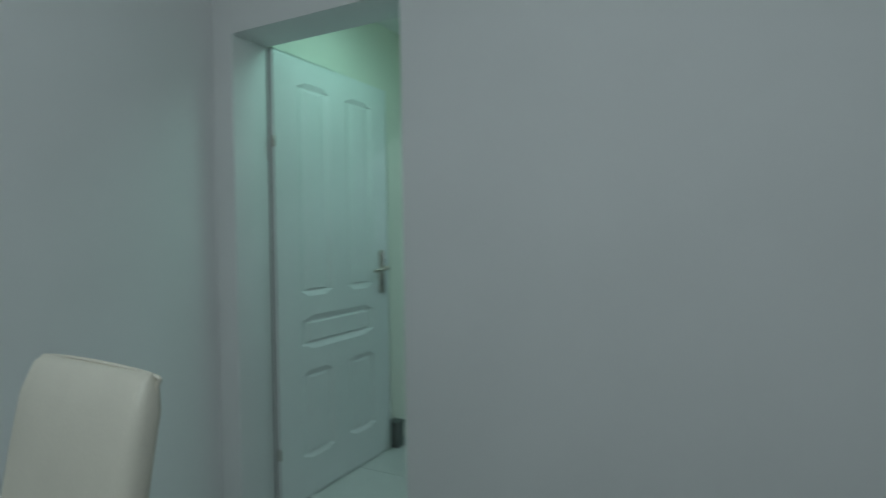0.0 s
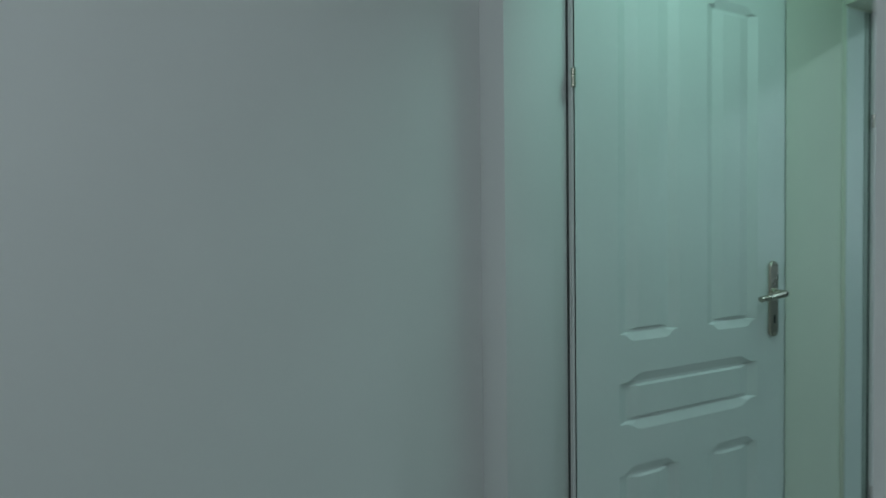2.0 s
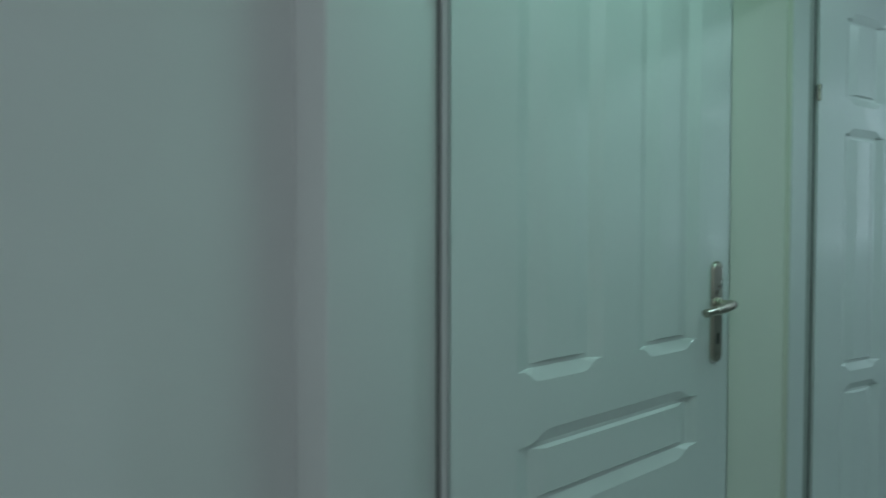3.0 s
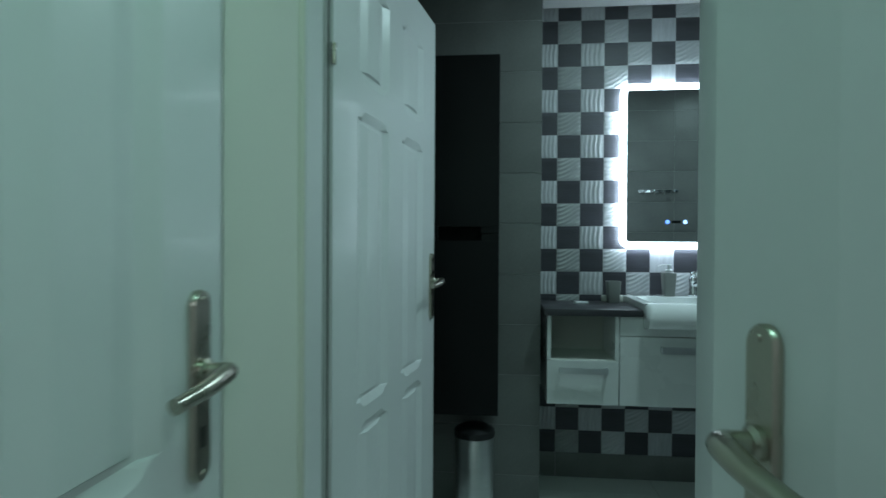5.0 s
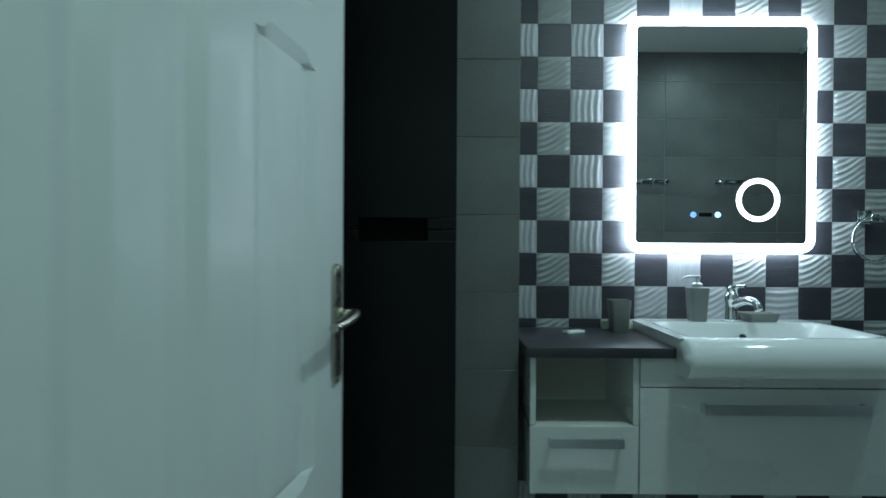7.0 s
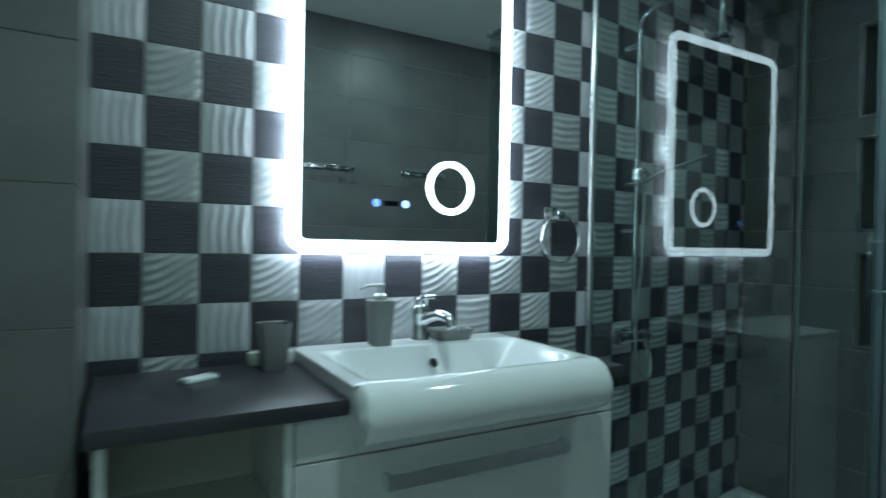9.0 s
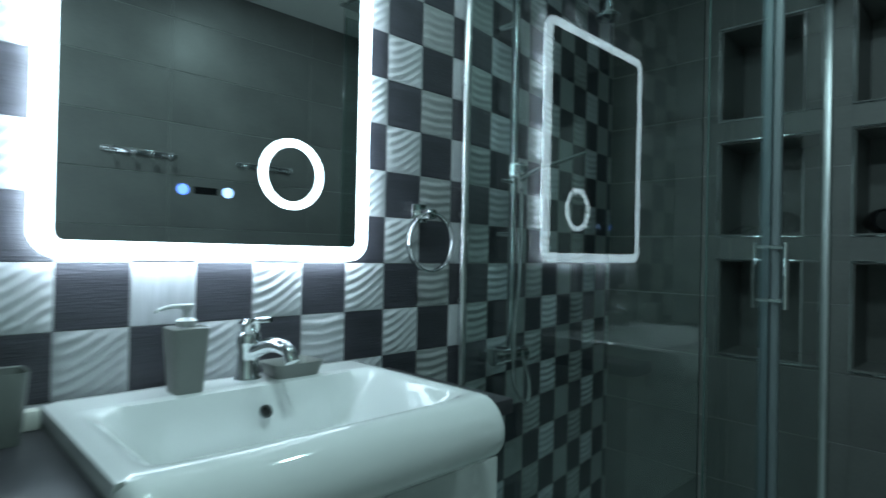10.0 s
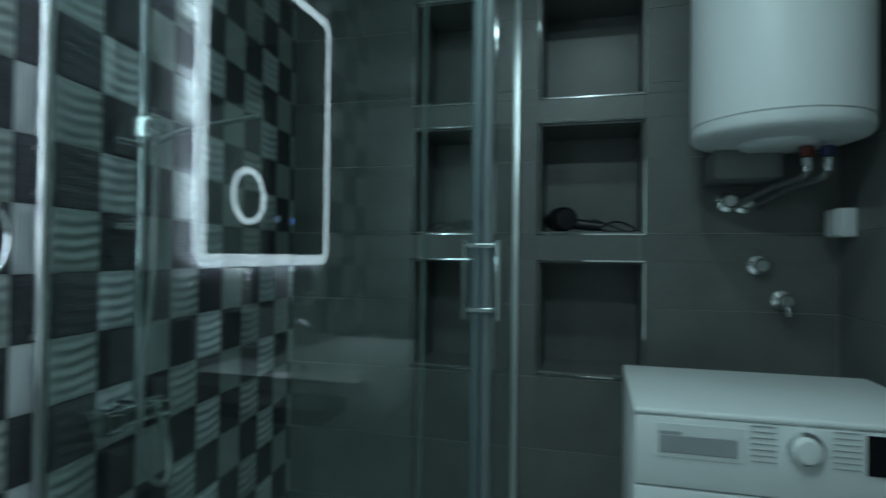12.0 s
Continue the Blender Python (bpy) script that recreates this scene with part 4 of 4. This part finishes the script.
# ---- washing machine, boiler, valves ----
def washing_machine():
    x0, x1, y0, y1, h = 1.965, 2.425, 1.235, 1.815, 0.957
    w = thing("washing_machine", "white front-loading washing machine with dark display", "washing machine", ((x0 + x1) / 2, (y0 + y1) / 2, 0))
    part("body", box((x0 + 0.012, y0, 0.012), (x1, y1, h - 0.0145), 0.006), "enamel", w)
    part("lid", box((x0 - 0.001, y0 - 0.001, h - 0.014), (x1, y1 + 0.001, h), 0.006, 3), "enamel", w, "flat white top panel")
    panel = part("control_panel", box((x0, y0 + 0.002, h - 0.150), (x0 + 0.020, y1 - 0.002, h - 0.0145), 0.004), "plastic", w)
    part("front", box((x0 + 0.001, y0 + 0.002, 0.10), (x0 + 0.020, y1 - 0.002, h - 0.153), 0.004), "enamel", w)
    part("plinth", box((x0 + 0.004, y0 + 0.004, 0.0), (x0 + 0.020, y1 - 0.004, 0.098), 0.003), "plastic", w)
    bm = bmesh.new()
    ya, yb, za, zb = y1 - 0.185, y1 - 0.047, h - 0.082, h - 0.048
    add_box(bm, (x0 - 0.0022, ya - 0.012, za - 0.010), (x0 - 0.0005, yb + 0.006, zb + 0.022), 0.0007, 1)
    part("dispenser_drawer", bm, "plastic", panel)
    # flat grey strip: the slot's shade is put into its colour
    part("drawer_grip_shade", box((x0 - 0.0045, ya, za), (x0 - 0.0023, yb, zb), 0.0009, 1), "mark", panel, "grey strip painted as the shade in the drawer grip")
    part("maker_mark", box((x0 - 0.0032, y1 - 0.088, h - 0.049), (x0 - 0.0023, y1 - 0.046, h - 0.041)), "mark", panel)
    part("maker_mark", box((x0 - 0.0032, y1 - 0.080, h - 0.056), (x0 - 0.0023, y1 - 0.056, h - 0.053)), "mark", panel)
    yk, zk = y1 - 0.298, h - 0.053
    m = Matrix.Translation((x0 - 0.0005, yk, zk)) @ pose(0, 0, 0, 0, -90, 0)
    part("dial_ring", lathe([(0.022, 0), (0.031, 0), (0.031, 0.006), (0.022, 0.008), (0.022, 0)], 36, m), "chrome", panel, "chrome dial ring")
    part("dial", lathe([(0, 0), (0.023, 0), (0.023, 0.022), (0.020, 0.026), (0, 0.027)], 36, m), "enamel", panel, "round programme dial")
    for side in (-1, 1):
        for k in range(7):
            yy = yk + side * 0.068
            part("programme_line", box((x0 - 0.0012, yy - 0.022, zk + 0.033 - 0.011 * k), (x0 - 0.0004, yy + 0.022, zk + 0.0352 - 0.011 * k)), "mark", panel)
    part("display", box((x0 - 0.003, y0 + 0.05, h - 0.092), (x0 - 0.0005, y0 + 0.184, h - 0.020), 0.001, 1), "black_gloss", panel, "dark glossy display")
    yc, zc = (y0 + y1) / 2, 0.50
    m = Matrix.Translation((x0, yc, zc)) @ pose(0, 0, 0, 0, -90, 0)
    door = part("porthole", lathe([(0.155, -0.002), (0.235, -0.002), (0.232, 0.018), (0.215, 0.030), (0.175, 0.026), (0.155, 0.012), (0.155, -0.002)], 56, m), "steel", w, "round porthole door")
    part("porthole_glass", lathe([(0.156, 0.010), (0.13, 0.004), (0.08, -0.0005), (0, -0.001)], 48, m), "black_gloss", door)


def boiler():
    x, y, r, z0, z1 = 2.455, 1.428, 0.212, 1.556, 2.36
    b = thing("water_heater", "white cylindrical electric water heater on the wall", "water heater", (x, y, z0))
    m = Matrix.Translation((x, y, 0))
    part("tank", lathe([(r, 1.603), (r, z1 - 0.04), (r - 0.012, z1 - 0.012), (r - 0.05, z1), (0, z1 + 0.003)], 64, m), "enamel", b)
    part("seam", lathe([(r - 0.004, 1.597), (r - 0.002, 1.603), (r - 0.004, 1.6035)], 64, m), "plastic", b)
    part("bottom_cap", lathe([(0, z0), (0.15, z0 + 0.001), (r - 0.022, z0 + 0.004), (r - 0.008, z0 + 0.009), (r - 0.002, z0 + 0.016), (r, z0 + 0.024), (r, 1.598), (r - 0.02, 1.599)], 64, m), "plastic", b)
    part("cover", lathe([(0, z0 - 0.012), (0.088, z0 - 0.011), (0.094, z0 - 0.006), (0.094, z0 + 0.002)], 48, m), "plastic", b)
    part("bracket", box((XF - 0.045, y - 0.12, 1.70), (XF - 0.0005, y + 0.12, 1.74), 0.003), "plastic", b)
    part("bracket", box((XF - 0.045, y - 0.12, 2.2), (XF - 0.0005, y + 0.12, 2.24), 0.003), "plastic", b)
    part("lower_shroud", box((x + 0.07, y - 0.035, 1.475), (XF - 0.002, y + 0.14, 1.562), 0.008), "shroud", b)
    for yy, cap in ((1.365, "red"), (1.318, "blue")):
        c = part("connector", lathe([(0, 1.478), (0.012, 1.478), (0.013, 1.510), (0.010, 1.515), (0.010, z0 + 0.004)], 16, Matrix.Translation((x - 0.02, yy, 0))), "chrome", b)
        part("cap", lathe([(0.014, 1.516), (0.017, 1.518), (0.017, 1.541), (0.014, 1.543)], 16, Matrix.Translation((x - 0.02, yy, 0))), cap, c)
        part("hose", tube(curve_points([(x - 0.02, yy, 1.480), (x + 0.0, yy + 0.01, 1.464), (x + 0.10, yy + 0.05, 1.452), (XF - 0.06, yy + 0.10, 1.420), (XF - 0.035, yy + 0.115, 1.410)], 24), 0.009, 10), "hose", b, "braided connection hose")


def wall_valve(y, z, label, big):
    v = thing("wall_valve", label, "valve", (XF, y, z), group="wall valves")
    m = Matrix.Translation((XF - 0.0005, y, z)) @ pose(0, 0, 0, 0, -90, 0)
    part("rosette", lathe([(0, 0), (0.030, 0), (0.029, 0.006), (0.014, 0.012), (0.012, 0.035), (0, 0.035)], 28, m), "chrome", v)
    part("knob", lathe([(0, 0.030), (0.018, 0.030), (0.021, 0.036), (0.021, 0.052), (0.016, 0.058), (0, 0.058)], 12 if big else 20, m), "chrome", v)
    if big:
        part("spout", tube(curve_points([(XF - 0.03, y, z), (XF - 0.045, y - 0.004, z - 0.015), (XF - 0.048, y - 0.006, z - 0.045)], 10), 0.010, 12), "chrome", v)


washing_machine()
boiler()
wall_valve(1.500, 1.425, "chrome wall valve with a pale rosette under the water heater", False)
wall_valve(1.455, 1.420, "chrome wall valve under the water heater", False)
wall_valve(1.413, 1.232, "round chrome wall valve on the tiled wall", False)
wall_valve(1.348, 1.128, "chrome washing machine tap on the tiled wall", True)
s = thing("wall_socket", "white surface-mounted socket box on the tiled wall", "socket", (2.60, YD, 1.35))
part("box", box((2.565, YD + 0.0005, 1.315), (2.645, YD + 0.045, 1.395), 0.005), "plastic", s)
part("cover", box((2.567, YD + 0.0455, 1.317), (2.643, YD + 0.055, 1.393), 0.006), "plastic", s)


# ---- tiles, piece by piece ----
RECESS = [(YK - b, YK - a, c, d) for a, b in NY for c, d in NZ]
tile_wall(wall_far, (XF + T, YK, 0), -90, 0, YK - YD, 0, CEIL, 0.36 + YK - YC, RECESS)
tile_wall(wall_box, (0, YP + T, 0), 0, XL, XP, 0, CEIL, XP - 0.72)
tile_wall(wall_box, (XP - T, 0, 0), 90, YP, YC, 0, CEIL, YP)
tile_wall(wall_south, (0, YD - T, 0), 180, -XF, -0.403, 0, CEIL, -1.255)
tile_wall(wall_left, (XL - T, 0, 0), 90, YD, YP, 0, CEIL, 1.5)
tile_wall(wall_check, (0, YC + T, 0), 0, XP, GX, 0, RZ, 0.192, row=0.24, joint_z=RZ)


def wave_mesh(name, kind, w, h, material):
    """A pale square pressed into ripples; looks to -y."""
    nu, nv = {"diag": (18, 34), "upright": (34, 8), "level": (8, 34), "linen": (1, 1)}[kind]
    bm = bmesh.new()
    grid = []
    for a in range(nu + 1):
        col = []
        for b in range(nv + 1):
            u, v = a / nu, b / nv
            if kind == "diag":
                p = (v * 5.2 - u * 2.7) + 0.3 * math.sin(4 * u)
            elif kind == "upright":
                p = u * 5.0 + 0.22 * math.sin(4 * v)
            elif kind == "level":
                p = v * 5.0 + 0.25 * math.sin(4 * u)
            else:
                p = 0.25
            edge = min(1.0, 9 * min(u, v, 1 - u, 1 - v))
            d = T + (0.0046 * edge * (0.5 + 0.5 * math.sin(2 * math.pi * p)) if kind != "linen" else 0.0)
            col.append(bm.verts.new((u * w, -d, v * h)))
        grid.append(col)
    for a in range(nu):
        for b in range(nv):
            bm.faces.new((grid[a][b], grid[a + 1][b], grid[a + 1][b + 1], grid[a][b + 1]))
    return mesh_of(name, bm, material, 80)


KINDS = ("diag", "upright", "diag", "diag", "linen", "diag", "diag", "level", "diag", "diag", "level", "upright")
GAP = 0.0015
PALE = {k: wave_mesh("square", k, SQ - GAP, SQ - GAP, "linen_square" if k == "linen" else "light_square") for k in set(KINDS)}
GREY = {k: wave_mesh("square", k, SQ - GAP, SQ - GAP, "grey_square") for k in ("diag", "level", "linen")}
DARK = tile_piece_mesh(TILES, SQ - GAP, SQ - GAP, T, "dark_square")


def square(parent, x, z, x0, x1, me, flat):
    """One square of the chequer, cut to the stretch x0 to x1 and to the ceiling; flat ones are cut without stretching."""
    a, b, top = max(x, x0), min(x + SQ - GAP, x1), min(z + SQ - GAP, CEIL - 0.001)
    if b - a < 0.004 or top - z < 0.004:
        return
    if flat and b - a < SQ - 0.01:
        me, wide = tile_piece_mesh(TILES, b - a, SQ - GAP, T, "dark_square"), 1
    else:
        wide = (b - a) / (SQ - GAP)
    ob = new("tile", me)
    ob.matrix_basis = Matrix.Translation((a, T if parent is wall_shower else YC + T, z)) @ Matrix.Diagonal((wide, 1, (top - z) / (SQ - GAP), 1))
    ob.parent = parent


for i in range(-1, 12):
    for j in range(-9, 11):
        kind = KINDS[i % 12]
        pale = (GREY if i in (0, 10) else PALE)[kind]
        square(wall_check, SX + SQ * i, SZ + SQ * j, XP + 0.001, GX - 0.001, pale if (i + j) % 2 else DARK, (i + j) % 2 == 0)
for i in range(-1, 10):
    for j in range(-9, 11):
        pale = PALE["level"] if i % 3 == 1 else GREY[("level", "", "linen")[i % 3]]
        square(wall_shower, 0.036 + SQ * i, SZ + SQ * j, 0.001, 1.153, DARK if (i + j) % 2 else pale, (i + j) % 2 == 1)

floor = solid("floor", box((-0.01, -0.01, -0.0065), (0.01, 0.01, -0.006)), "grout_pale", "pale glossy square floor tiles", "floor")
FT = {}
for i in range(-1, 7):
    for j in range(-8, 6):
        x, y = -0.52 + 0.6 * i, -0.353 + 0.6 * j
        x0, x1, y0, y1 = max(x, -0.66), min(x + 0.597, 3.28), max(y, -4.38), min(y + 0.597, YC if x < 1.2 else YK)
        if x1 - x0 < 0.02 or y1 - y0 < 0.02:
            continue
        key = (round(x1 - x0, 3), round(y1 - y0, 3))
        if key not in FT:
            FT[key] = mesh_of("tile", box((0, 0, -0.006), (x1 - x0, y1 - y0, 0.0), 0.0008, 1), "floor_white", 0)
        ob = new("tile", FT[key])
        ob.matrix_basis = Matrix.Translation((x0, y0, 0))
        ob.parent = floor
